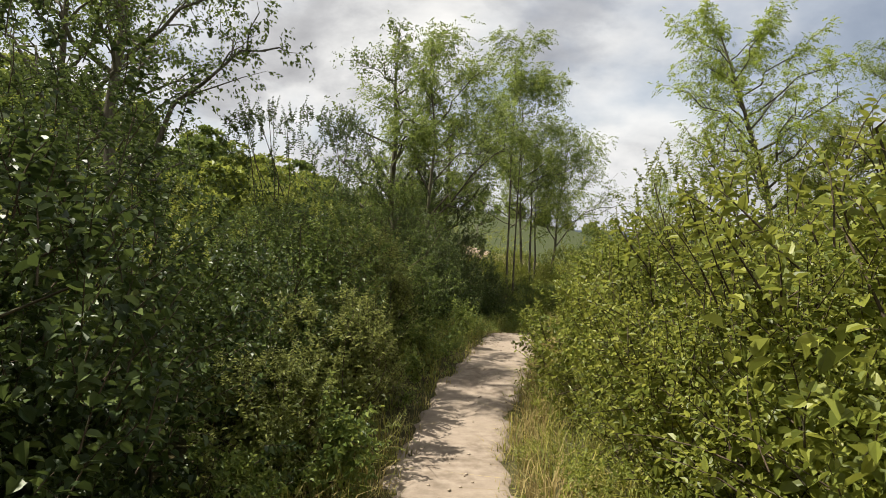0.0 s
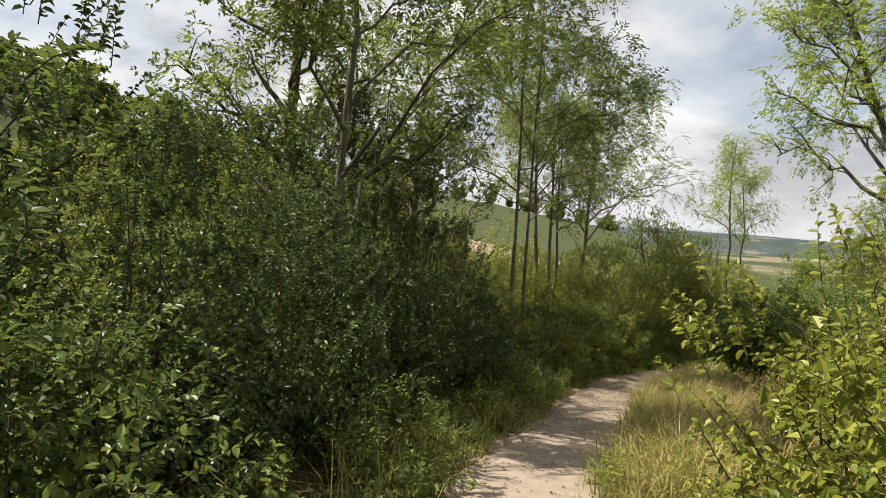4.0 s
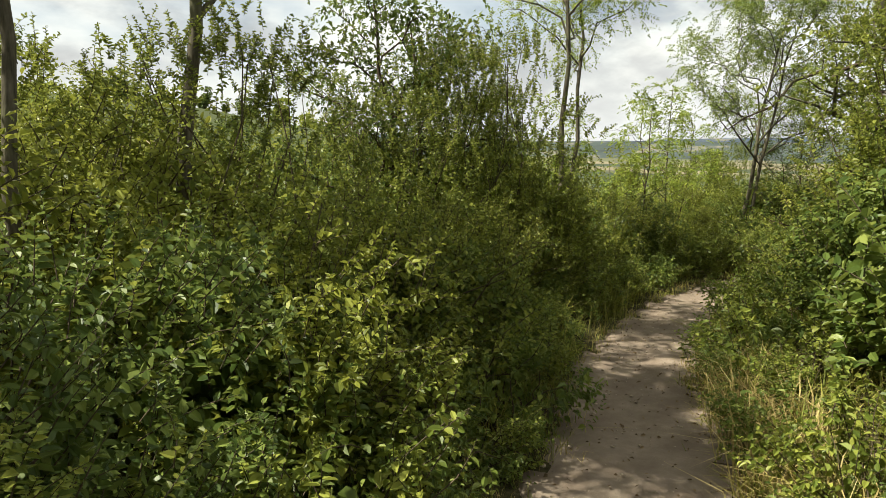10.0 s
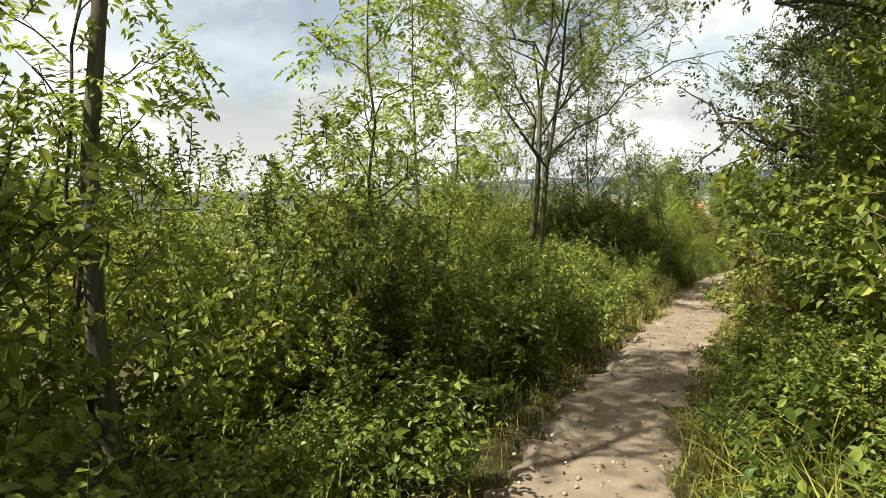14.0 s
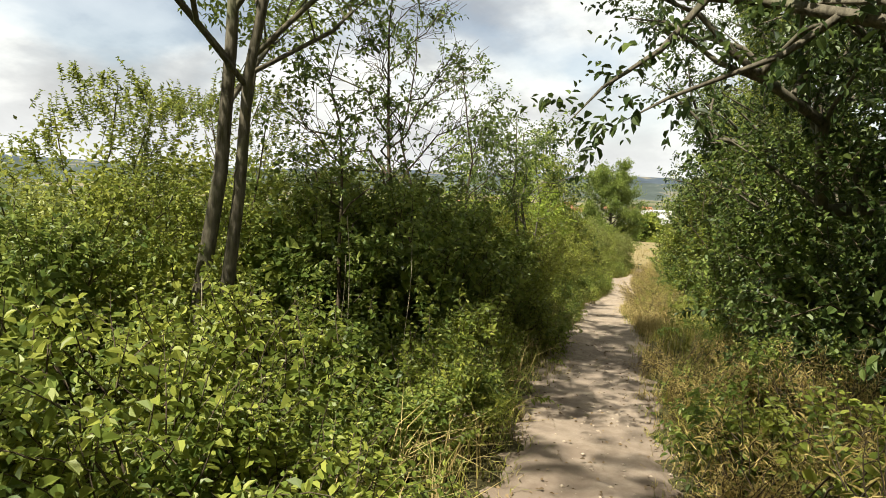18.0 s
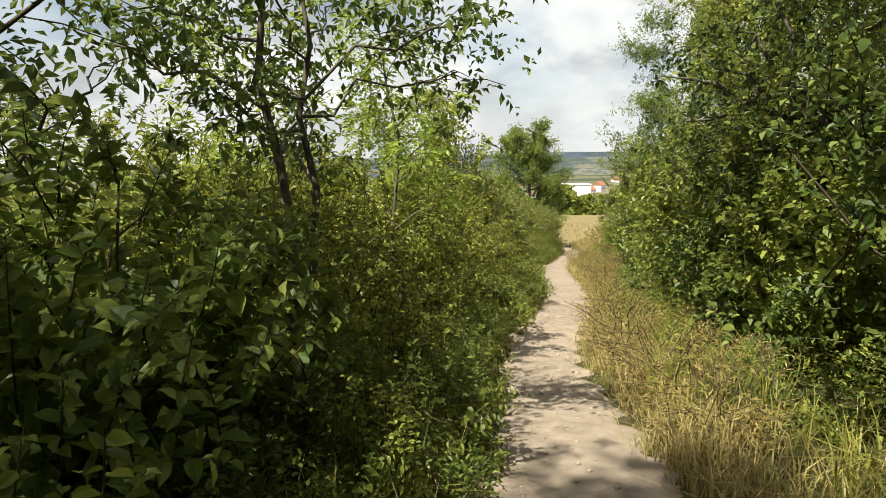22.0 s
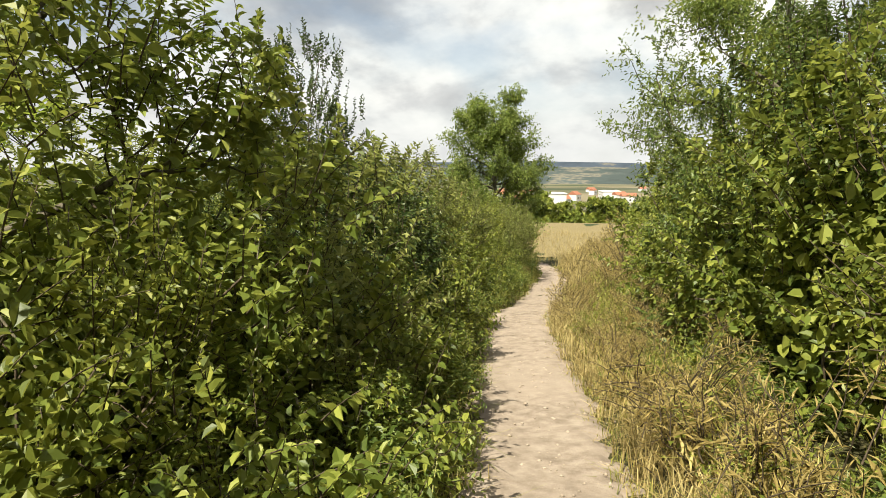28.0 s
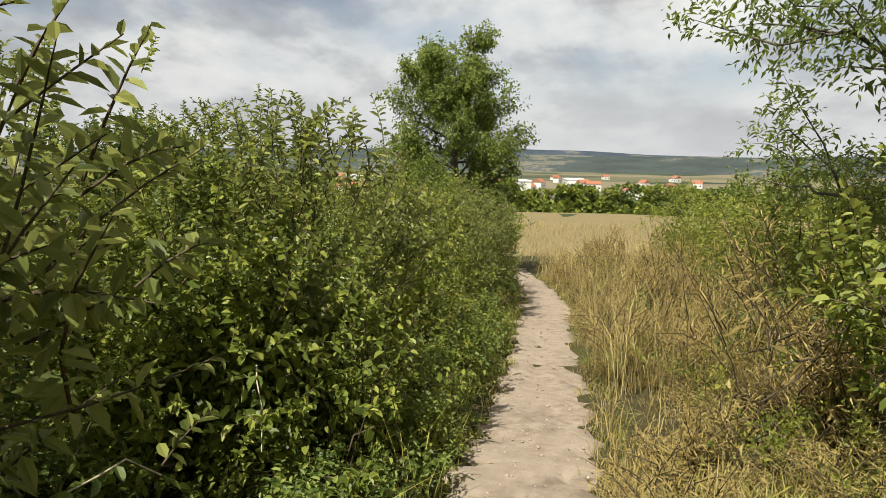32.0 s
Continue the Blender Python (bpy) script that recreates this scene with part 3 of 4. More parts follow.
# hedges: station, metres from the trail's middle to the leaves, height
LEFT = [(-6, 1.1, 2.4), (0, 0.9, 2.2), (2, 0.85, 2.0), (4, 0.8, 1.8), (6, 0.75, 1.5), (8, 0.75, 1.35), (10, 0.7, 1.35), (12, 0.7, 1.5), (14, 0.7, 1.65), (16, 0.7, 1.65),
        (17.6, 0.9, 1.3), (18.6, 2.5, 1.3), (20.4, 2.4, 1.4), (21.3, 0.85, 1.8), (23.3, 0.75, 1.9), (24.3, 0.65, 1.45), (26, 0.65, 1.6), (28, 0.7, 1.85), (31, 0.72, 1.9), (32.3, 0.72, 1.95), (33.6, 0.7, 1.95), (34.6, 0.6, 1.9), (39, 0.42, 1.9), (42, 0.42, 1.8)]
RIGHT = [(-6, 1.4, 1.4), (0, 1.3, 1.6), (1.6, 0.5, 1.9), (3.0, 0.62, 1.9), (5.0, 0.6, 1.9), (5.5, 0.6, 1.7), (6.2, 3.0, 1.3), (9.2, 2.6, 1.5), (10.2, 0.85, 1.9), (13, 0.85, 2.0), (14.5, 0.75, 2.3), (16, 0.68, 2.6), (17.8, 0.72, 2.6),
         (19.5, 1.5, 2.4), (22, 1.1, 2.5), (25, 0.75, 2.7), (28, 0.72, 2.7), (31, 0.9, 2.5), (32.7, 0.95, 2.4), (33.6, 1.2, 2.3), (34.6, 1.5, 2.1), (36, 2.1, 1.5), (39, 2.3, 1.3), (41, 3.0, 0.9)]
pick = random.Random(7)
# kinds by station; darker and lighter leaf colours stand for shade and sun
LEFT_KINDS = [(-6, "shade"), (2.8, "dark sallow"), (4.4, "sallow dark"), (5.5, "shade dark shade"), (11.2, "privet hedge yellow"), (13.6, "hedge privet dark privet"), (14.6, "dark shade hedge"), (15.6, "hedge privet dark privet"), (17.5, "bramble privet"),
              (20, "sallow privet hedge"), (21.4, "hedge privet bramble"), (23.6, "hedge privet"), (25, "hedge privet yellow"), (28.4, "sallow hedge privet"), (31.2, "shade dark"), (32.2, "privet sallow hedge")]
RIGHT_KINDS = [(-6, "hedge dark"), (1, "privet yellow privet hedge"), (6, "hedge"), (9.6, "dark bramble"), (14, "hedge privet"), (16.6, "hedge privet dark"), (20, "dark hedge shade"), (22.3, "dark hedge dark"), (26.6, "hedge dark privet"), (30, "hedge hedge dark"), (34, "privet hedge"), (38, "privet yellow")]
TALL = {"shade": 2.0, "hedge": 1.7, "bramble": 1.35, "privet": 1.8, "sallow": 1.7, "dark": 2.0, "yellow": 1.5}


def kind_at(table, q):
    return pick.choice([k for a, k in table if a <= q][-1].split())


for side, table, kinds in ((1, LEFT, LEFT_KINDS), (-1, RIGHT, RIGHT_KINDS)):
    q = -4.0
    while q < 41:
        gap, tall = profile(table, q)
        for row in range(3):
            key = kind_at(kinds, q)
            size = min(max(tall / TALL[key] * pick.uniform(0.85, 1.15), 0.5), 1.35)
            out = gap + SPREAD[key] * size * 0.9 + row * (1.15 + 0.3 * pick.random())
            if row == 2:
                continue
            x, y = spot(q + pick.uniform(-0.3, 0.3), side * out)
            put_bush(key if row == 0 else key + "_far", x, y, size, rnd=pick)
        q += pick.uniform(0.75, 1.0) * (1.0 if tall < 2.2 else 1.15)

# low growth along both edges: station from, to, side, nearest, farthest, kind, how many
for q0, q1, side, lo, hi, key, n in [(-1, 6, 1, 0.6, 1.5, "herb", 36), (6, 17, 1, 0.6, 1.15, "herb", 60), (9, 24, 1, 0.75, 1.3, "nettle", 46), (17, 24, 1, 0.6, 1.9, "herb", 48), (24, 41, 1, 0.4, 0.8, "herb", 60), (24, 40, 1, 0.6, 1.0, "nettle", 34), (11, 20, -1, 0.7, 1.1, "nettle", 14),
                                     (0, 6, -1, 0.62, 0.9, "weed", 14), (10.8, 17, -1, 0.62, 0.95, "herb", 18), (17, 24, -1, 0.8, 1.7, "herb", 14), (24, 41, -1, 0.9, 1.5, "weed", 18), (31, 42, -1, 0.62, 2.2, "dryweed", 80), (37, 43, 1, 0.5, 1.6, "dryweed", 16), (31, 41, -1, 1.2, 2.2, "weed", 12), (17.6, 21.5, -1, 0.6, 1.7, "dryweed", 34), (33, 37, -1, 1.4, 2.6, "herb", 14), (33, 38, -1, 1.2, 2.4, "weed", 10), (24, 33, -1, 0.5, 0.8, "dryweed", 20), (24, 33, -1, 0.7, 1.0, "weed", 14), (24, 33, -1, 1.0, 1.7, "herb", 14), (5.8, 9.4, -1, 1.4, 3.4, "dryweed", 14),
                                     (6.2, 9.6, -1, 1.8, 3.2, "weed", 10), (12, 40, 1, 0.62, 0.9, "weed", 24)]:
    for k in range(n):
        q = q0 + (q1 - q0) * (k + pick.random()) / n
        size = pick.uniform(0.55, 1.05)
        x, y = spot(q, side * max(pick.uniform(lo, hi), 0.36 + SPREAD[key] * size * 0.8))
        put_bush(key, x, y, size, pick.uniform(0.7, 1.15), rnd=pick)

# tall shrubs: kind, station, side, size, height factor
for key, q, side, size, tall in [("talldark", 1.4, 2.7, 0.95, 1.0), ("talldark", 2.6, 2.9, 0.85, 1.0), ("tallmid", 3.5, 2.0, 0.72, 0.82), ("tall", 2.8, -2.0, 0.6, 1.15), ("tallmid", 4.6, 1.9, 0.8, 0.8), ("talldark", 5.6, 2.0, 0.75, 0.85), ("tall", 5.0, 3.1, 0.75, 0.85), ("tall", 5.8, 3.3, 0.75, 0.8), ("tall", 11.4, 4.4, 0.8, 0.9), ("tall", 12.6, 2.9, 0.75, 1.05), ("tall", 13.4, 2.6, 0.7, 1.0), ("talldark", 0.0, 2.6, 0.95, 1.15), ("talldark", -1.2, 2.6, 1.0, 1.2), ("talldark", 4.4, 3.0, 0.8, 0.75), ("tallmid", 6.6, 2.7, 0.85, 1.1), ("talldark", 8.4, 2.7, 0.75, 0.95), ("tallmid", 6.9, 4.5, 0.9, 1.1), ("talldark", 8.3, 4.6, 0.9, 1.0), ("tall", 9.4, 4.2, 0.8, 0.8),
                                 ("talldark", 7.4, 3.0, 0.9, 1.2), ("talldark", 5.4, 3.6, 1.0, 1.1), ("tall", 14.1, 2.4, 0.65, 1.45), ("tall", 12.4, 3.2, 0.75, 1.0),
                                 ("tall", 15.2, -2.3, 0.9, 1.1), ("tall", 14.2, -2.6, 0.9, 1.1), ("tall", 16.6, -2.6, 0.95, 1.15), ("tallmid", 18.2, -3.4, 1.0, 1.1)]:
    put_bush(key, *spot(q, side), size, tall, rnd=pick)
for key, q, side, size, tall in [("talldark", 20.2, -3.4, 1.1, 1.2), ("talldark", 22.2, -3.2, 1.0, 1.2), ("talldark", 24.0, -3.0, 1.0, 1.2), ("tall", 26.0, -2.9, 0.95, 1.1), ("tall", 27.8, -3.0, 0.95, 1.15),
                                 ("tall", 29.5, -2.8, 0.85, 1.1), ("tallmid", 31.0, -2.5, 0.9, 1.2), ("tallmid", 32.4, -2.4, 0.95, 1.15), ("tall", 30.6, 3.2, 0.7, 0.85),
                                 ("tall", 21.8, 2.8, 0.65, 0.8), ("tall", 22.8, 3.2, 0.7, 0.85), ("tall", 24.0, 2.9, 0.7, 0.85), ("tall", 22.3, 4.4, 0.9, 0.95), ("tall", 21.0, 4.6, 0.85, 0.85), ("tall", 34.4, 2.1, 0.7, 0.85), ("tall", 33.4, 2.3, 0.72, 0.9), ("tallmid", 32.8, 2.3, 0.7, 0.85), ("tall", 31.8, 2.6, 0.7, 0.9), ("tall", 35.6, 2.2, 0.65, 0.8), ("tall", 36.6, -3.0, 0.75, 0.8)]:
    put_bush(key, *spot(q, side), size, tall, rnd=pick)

for q, side in [(1.8, -1.75), (2.6, -1.75), (3.3, -1.8), (4.1, -1.75), (4.9, -1.75), (2.3, -2.6), (3.7, -2.6)]:
    put_bush("privet", *spot(q, side), 1.0 if side > -2 else 1.2, rnd=pick)
for q, side, size in [(10.3, 2.7, 1.15), (10.9, 3.1, 1.3), (11.6, 3.3, 1.25), (12.3, 3.6, 1.3), (9.7, 3.2, 1.1), (11.2, 4.4, 1.5), (12.6, 4.9, 1.5), (10.2, 4.6, 1.4)]:
    put_bush("yellow", *spot(q, side), size, rnd=pick)
for q, side, size in [(24.8, 2.4, 1.2), (25.5, 2.6, 1.3), (26.2, 2.3, 1.25), (26.9, 2.6, 1.3), (25.9, 3.7, 1.5), (27.6, 2.5, 1.2)]:
    put_bush("yellow", *spot(q, side), size, rnd=pick)
for k in range(9):
    x, y = spot(36.5 + 0.75 * k, -2.9 - 0.16 * k)
    put_bush(pick.choice(["privet_far", "hedge_far", "yellow_far"]), x, y, pick.uniform(0.95, 1.25), rnd=pick)
for k in range(16):
    put_bush("dryweed", *spot(34.6 + 0.45 * k, -1.15 - 1.2 * pick.random()), pick.uniform(1.1, 1.6), pick.uniform(0.9, 1.25), rnd=pick)
for key, x, y, size, tall in [("tall", 9.0, 23.8, 0.75, 1.25), ("tall", 8.2, 23.9, 0.75, 1.1), ("sallow", -2.3, 4.1, 0.8, 0.9), ("sallow", -2.05, 5.0, 0.75, 0.9), ("sallow", -2.6, 3.3, 0.7, 0.8), ("talldark", 36.9, 31.9, 0.6, 1.5), ("talldark", 37.7, 32.5, 0.6, 1.3), ("tallmid", 40.7, 32.7, 0.65, 0.95), ("tallmid", 41.9, 33.0, 0.65, 0.85), ("tall", 1.6, 16.5, 0.55, 0.75), ("tall", 2.9, 17.4, 0.55, 0.7), ("tall", 4.0, 18.9, 0.5, 0.75), ("tall", 0.2, 23.4, 0.75, 0.8), ("tall", 1.5, 24.4, 0.75, 0.8), ("tall", 3.0, 25.0, 0.7, 0.8), ("tall", 4.3, 26.4, 0.75, 0.8), ("tall", -1.4, 22.6, 0.8, 0.85), ("tall", 0.8, 27.2, 0.85, 0.9), ("tall", -2.9, 25.0, 0.9, 1.0), ("tall", -4.6, 22.0, 0.9, 1.0), ("tall", 9.8, 25.4, 0.85, 0.95), ("tall", 8.7, 24.9, 0.8, 1.0), ("talldark", 0.5, 15.3, 0.8, 0.85), ("talldark", 0.8, 16.8, 0.75, 0.85), ("tall", 1.9, 18.7, 0.7, 0.8), ("tallmid", -0.9, 17.4, 0.9, 1.1), ("tallmid", 0.6, 20.2, 0.8, 0.8),
                              ("tallmid", 6.5, 24.9, 0.75, 0.9), ("tallmid", 8.9, 25.4, 0.8, 0.85), ("tall", 7.4, 26.6, 0.9, 0.95), ("tallmid", 5.6, 26.2, 0.8, 0.85)]:
    put_bush(key, x, y, size, tall, rnd=pick)

for key, q, side, size in [("dark", 10.7, 1.65, 0.75), ("bramble", 11.3, 1.8, 0.9), ("hedge", 12.0, 1.7, 0.8), ("bramble", 12.7, 1.75, 0.9), ("privet", 13.4, 1.75, 0.8), ("dark", 10.1, 1.5, 0.7), ("hedge", 14.3, 1.7, 0.85)]:
    put_bush(key, *spot(q, side), size, rnd=pick)
for k in range(26):
    put_bush(pick.choice(["privet_far", "yellow_far", "hedge_far"]), pick.uniform(-13, 9), pick.uniform(28, 50), pick.uniform(1.3, 2.1), 0.9, rnd=pick)

for k in range(20):                       # leafy undergrowth in front of the double-trunked ash
    put_bush(pick.choice(["nettle", "herb"]), *spot(17.9 + 0.14 * k, 1.1 + 1.5 * pick.random()), pick.uniform(0.8, 1.15), rnd=pick)

# sunlit scrub behind the hedges: station from, to, metres off the path, kinds, how many
for q0, q1, lo, hi, keys, n in [(3, 17, 4.0, 13.0, "yellow privet hedge yellow privet", 54), (17, 31, 3.6, 8.5, "privet yellow hedge", 28), (31, 42, 3.2, 6.5, "privet hedge", 14), (-2, 6, -3.0, -6.0, "privet hedge", 8), (9, 17, -3.2, -6.0, "dark hedge", 10)]:
    for k in range(n):
        x, y = spot(q0 + (q1 - q0) * (k + pick.random()) / n, pick.uniform(lo, hi))
        put_bush(pick.choice(keys.split()) + "_far", x, y, pick.uniform(0.95, 1.55), rnd=pick)

for key, q, side, size, tall in [("tall", 7.2, 7.0, 0.7, 0.8), ("tall", 8.4, 9.0, 0.75, 0.8), ("tall", 9.6, 7.2, 0.7, 0.75), ("tall", 10.6, 9.5, 0.7, 0.8), ("tall", 6.2, 9.5, 0.8, 0.8), ("tall", 11.8, 7.5, 0.6, 0.7), ("tall", 8.0, 12.0, 0.8, 0.8)]:
    put_bush(key, *spot(q, side), size, tall, rnd=pick)

# ---------------------------------------------------------------- trees


def grow(seed, H, r0, bare=0.35, spread=1.6, limbs=9, subs=5, lean=(0, 0), wobble=0.14, rise=0.7, base=(0, 0)):
    """A trunk and its limbs as tapered lines, and the places and ways of the leafy ends."""
    r = np.random.RandomState(seed)
    k = 9
    u = np.linspace(0, 1, k)
    trunk = np.c_[base[0] + lean[0] * u ** 1.3, base[1] + lean[1] * u ** 1.3, H * u]
    trunk[1:, :2] += np.cumsum(r.normal(size=(k - 1, 2)), 0) * wobble * 0.35
    trunk_r = r0 * (1 - 0.82 * u) * (1 + 0.35 * np.exp(-u * 14))
    limb_sets, ends = [], []
    for i in range(limbs):
        h = bare + (0.97 - bare) * (i + r.rand() * 0.6) / limbs
        p0 = np.array([np.interp(h, u, trunk[:, c]) for c in range(3)])
        a = i * 2.4 + r.rand() * 0.9
        length = spread * (1.05 - 0.6 * max(0, (h - bare) / (1 - bare)) ** 1.5) * (0.75 + 0.5 * r.rand())
        d = unit(np.array([math.cos(a), math.sin(a), rise * (0.6 + 0.8 * r.rand())]))
        p = bow(p0, p0 + d * length, 0.1 * length * r.rand(), r, 6, 0.05)
        rr = np.interp(h, u, trunk_r) * 0.6
        lines, at, way = [(p, np.linspace(rr, rr * 0.2 + 0.002, 6))], [], []
        for j in range(subs):
            w = 0.3 + 0.7 * (j + r.rand()) / subs
            s0 = np.array([np.interp(w, np.linspace(0, 1, 6), p[:, c]) for c in range(3)])
            sd = unit(d + r.normal(size=3) * 0.65 + [0, 0, 0.15])
            sl = length * 0.45 * (0.6 + 0.6 * r.rand()) * (1.15 - 0.4 * w)
            s = bow(s0, s0 + sd * sl, 0.04 * sl, r, 4, 0.06)
            lines.append((s, np.linspace(rr * 0.32, 0.002, 4)))
            for v in np.linspace(0.25, 1, 5):
                at.append(np.array([np.interp(v, np.linspace(0, 1, 4), s[:, c]) for c in range(3)]))
                way.append(unit(sd + r.normal(size=3) * 0.7))
        limb_sets.append(lines)
        ends.append((np.array(at), np.array(way)))
    return trunk, trunk_r, limb_sets, ends


def make_tree(name, label, x, y, seed, leafy, H, r0, stems=((0, 0),), bark=None, thick=1, leaf=0.05, width=0.02, length=0.2, pairs=5, group="", sink=0.1, fill=0, fine=False, **k):
    """A tree at its place: trunk(s), limbs and a crown. leafy: a leaf colour, and 'feather' or 'plain' leaves, or nothing for a dead tree."""
    root = tagged(new(name), label, "tree", group)
    root.location = (x, y, ground_z(x, y) - sink)
    bark = bark or BARK
    r = np.random.RandomState(seed + 5)
    for i, base in enumerate(stems):
        trunk, trunk_r, limb_sets, ends = grow(seed + i * 13, H * (1 - 0.08 * i), r0 * (1 - 0.12 * i), base=base, **k)
        part("trunk", mesh_of("trunk", *tube_arrays([(trunk, trunk_r)], 9), bark, False), root)
        for lines, (at, way) in zip(limb_sets, ends):
            limb = part("limb", mesh_of("limb", *tube_arrays(lines, 5), bark, False), root)
            if not leafy:
                continue
            tone, shape = leafy
            at, way = np.repeat(at, thick, 0), np.repeat(way, thick, 0)
            at, way = at + r.normal(size=at.shape) * (0.05 + 0.05 * (thick > 1)), unit(way + r.normal(size=at.shape) * 0.6)
            if shape == "feather":
                arrays = pinnate(at, way, r, length, pairs, leaf, width)
            else:
                at = at + r.normal(size=at.shape) * length * 0.08
                arrays = shoots(at, way, length * (0.6 + 0.6 * r.rand(len(at))), pairs, r, leaf, width, 0.35, fine)[0]
            if fill:
                pick_at = r.randint(len(at), size=fill)
                axis = lines[0][0][r.randint(1, 5, size=fill)]
                mixed = r.rand(fill)[:, None] * 0.6
                big = leaf_arrays(at[pick_at] * mixed + axis * (1 - mixed) + r.normal(size=(fill, 3)) * length * 0.5, r.normal(size=(fill, 3)), r, leaf * 1.3, width * 1.5, droop=0.2, fine=fine)
                arrays = np.concatenate([arrays[0], big[0]]), np.concatenate([arrays[1], big[1] + len(arrays[0])])
            part("leaf_spray", mesh_of("leaf_spray", *arrays, LEAF[tone]), limb, kind="stuff")
    return root


ASH = "slender ash tree with an airy feathered crown"
make_tree("ash_tree", ASH + " beside the path", -0.57, 13.14, 301, ("ash", "feather"), 6.3, 0.06, bare=0.3, spread=1.9, limbs=17, subs=8, thick=3, length=0.25, leaf=0.075, width=0.03)
make_tree("ash_tree", "twin-stemmed tall ash tree with grey bark", 2.34, 17.15, 311, ("ash", "feather"), 7.9, 0.038, stems=((-0.08, -0.05), (0.09, 0.05)), wobble=0.06, bare=0.35, spread=1.9, limbs=14, subs=8, thick=3, length=0.26, leaf=0.075, width=0.03)
make_tree("ash_tree", "thin young ash tree with several dark stems", 3.60, 21.55, 321, ("ash", "feather"), 6.8, 0.062, stems=((0.2, 0), (0.42, -0.1), (0.72, 0.2)), bare=0.5, spread=1.4, limbs=10, subs=6, thick=3, length=0.24, leaf=0.07, width=0.028)
make_tree("ash_tree", "tall ash tree with a forked grey-brown trunk", 5.32, 23.05, 331, ("ash", "feather"), 7.2, 0.07, bare=0.36, spread=2.4, limbs=15, subs=8, thick=3, length=0.25, leaf=0.07, width=0.026, lean=(0.5, 0.2))
make_tree("ash_tree", ASH, -0.46, 17.81, 341, ("ash", "feather"), 5.6, 0.07, bare=0.4, spread=1.5, limbs=10, subs=5, thick=2, length=0.24, leaf=0.07, width=0.026)
make_tree("ash_tree", "slim sunlit young ash with two thin stems", 10.42, 24.91, 351, ("locust", "feather"), 6.2, 0.05, stems=((-0.2, -0.35), (0.6, 0.3)), bare=0.5, spread=1.05, limbs=13, subs=6, thick=3, length=0.18, leaf=0.045, width=0.018)
locust = make_tree("locust_tree", "leaning locust tree with long bare lower branches", 14.53, 22.05, 361, ("locust", "feather"), 12.0, 0.17, bare=0.34, spread=3.6, limbs=26, subs=10, thick=3, length=0.30, leaf=0.10, width=0.044, lean=(-2.2, 2.0), wobble=0.2)
rr = np.random.RandomState(77)
foot = np.array(locust.location)
bough = bow(np.array([13.9, 22.75, 0.55]) - foot, np.array([12.3, 23.55, -0.35]) - foot, 0.12, rr, 9, 0.03)
lines = [(bough, np.linspace(0.032, 0.008, 9))]
for k in range(2, 9):
    tip = bough[k] + np.array([-0.45, 0.1, 0.1]) * rr.uniform(0.5, 1.1) + rr.normal(size=3) * 0.2
    lines.append((bow(bough[k], tip, 0.04, rr, 4, 0.06), np.linspace(0.008, 0.002, 4)))
part("dead_limb", mesh_of("dead_limb", *tube_arrays(lines, 5), TWIG, False), locust, "bare dead bough with thin twigs")
make_tree("ash_tree", "double-trunked ash tree with a wide airy crown", 19.47, 28.33, 371, ("ash", "feather"), 7.0, 0.062, stems=((-0.08, 0.03), (0.1, -0.06)), bare=0.3, spread=2.4, limbs=15, subs=8, thick=3, length=0.24, leaf=0.07, width=0.03, lean=(0.5, -0.8))
make_tree("dead_tree", "small dead tree with bare grey twigs", 22.53, 28.66, 381, None, 4.0, 0.034, bare=0.35, spread=1.3, limbs=15, subs=14, lean=(-0.3, 0.1), bark=TWIG, wobble=0.12)
make_tree("elder_tree", "small umbrella-shaped tree with tiered leaves", 25.08, 28.35, 391, ("dark", "plain"), 3.0, 0.036, stems=((0, 0), (0.35, -0.1)), bare=0.5, spread=0.95, limbs=9, subs=5, thick=2, pairs=6, length=0.18, leaf=0.055, width=0.03, rise=0.35)
make_tree("locust_sapling", "young locust with bright feathered leaves", 27.74, 28.94, 401, ("locust", "feather"), 3.3, 0.025, bare=0.25, spread=0.6, limbs=13, subs=4, thick=1, length=0.26, leaf=0.06, width=0.03, pairs=7)
make_tree("locust_sapling", "young yellow-green locust among bushes", 26.90, 29.75, 411, ("locust", "feather"), 3.0, 0.025, bare=0.25, spread=0.7, limbs=12, subs=4, thick=1, length=0.26, leaf=0.06, width=0.03, pairs=7)
make_tree("locust_sapling", "young yellow-green locust among bushes", 29.68, 30.13, 421, ("locust", "feather"), 2.7, 0.025, bare=0.2, spread=0.8, limbs=12, subs=4, thick=2, length=0.24, leaf=0.06, width=0.03, pairs=6)
make_tree("field_maple", "small round bushy field maple", 33.29, 31.11, 431, ("privet", "plain"), 3.5, 0.06, bare=0.2, spread=1.1, limbs=14, subs=6, thick=3, pairs=4, length=0.15, leaf=0.075, width=0.05)
make_tree("walnut_tree", "round dense walnut tree standing above the hedge", 55.2, 35.0, 441, ("ash", "plain"), 5.9, 0.11, bare=0.16, spread=2.0, limbs=34, subs=9, thick=5, pairs=5, length=0.24, leaf=0.1, width=0.055, rise=0.45, fill=90)
make_tree("orchard_tree", "old gnarled orchard tree with a broad crown", 0.58, 39.67, 451, ("dark", "plain"), 6.0, 0.2, bare=0.3, spread=3.2, limbs=13, subs=8, thick=3, pairs=4, length=0.3, leaf=0.14, width=0.07, wobble=0.3, rise=0.4)
OAK = "large dark oak tree overhanging the path"
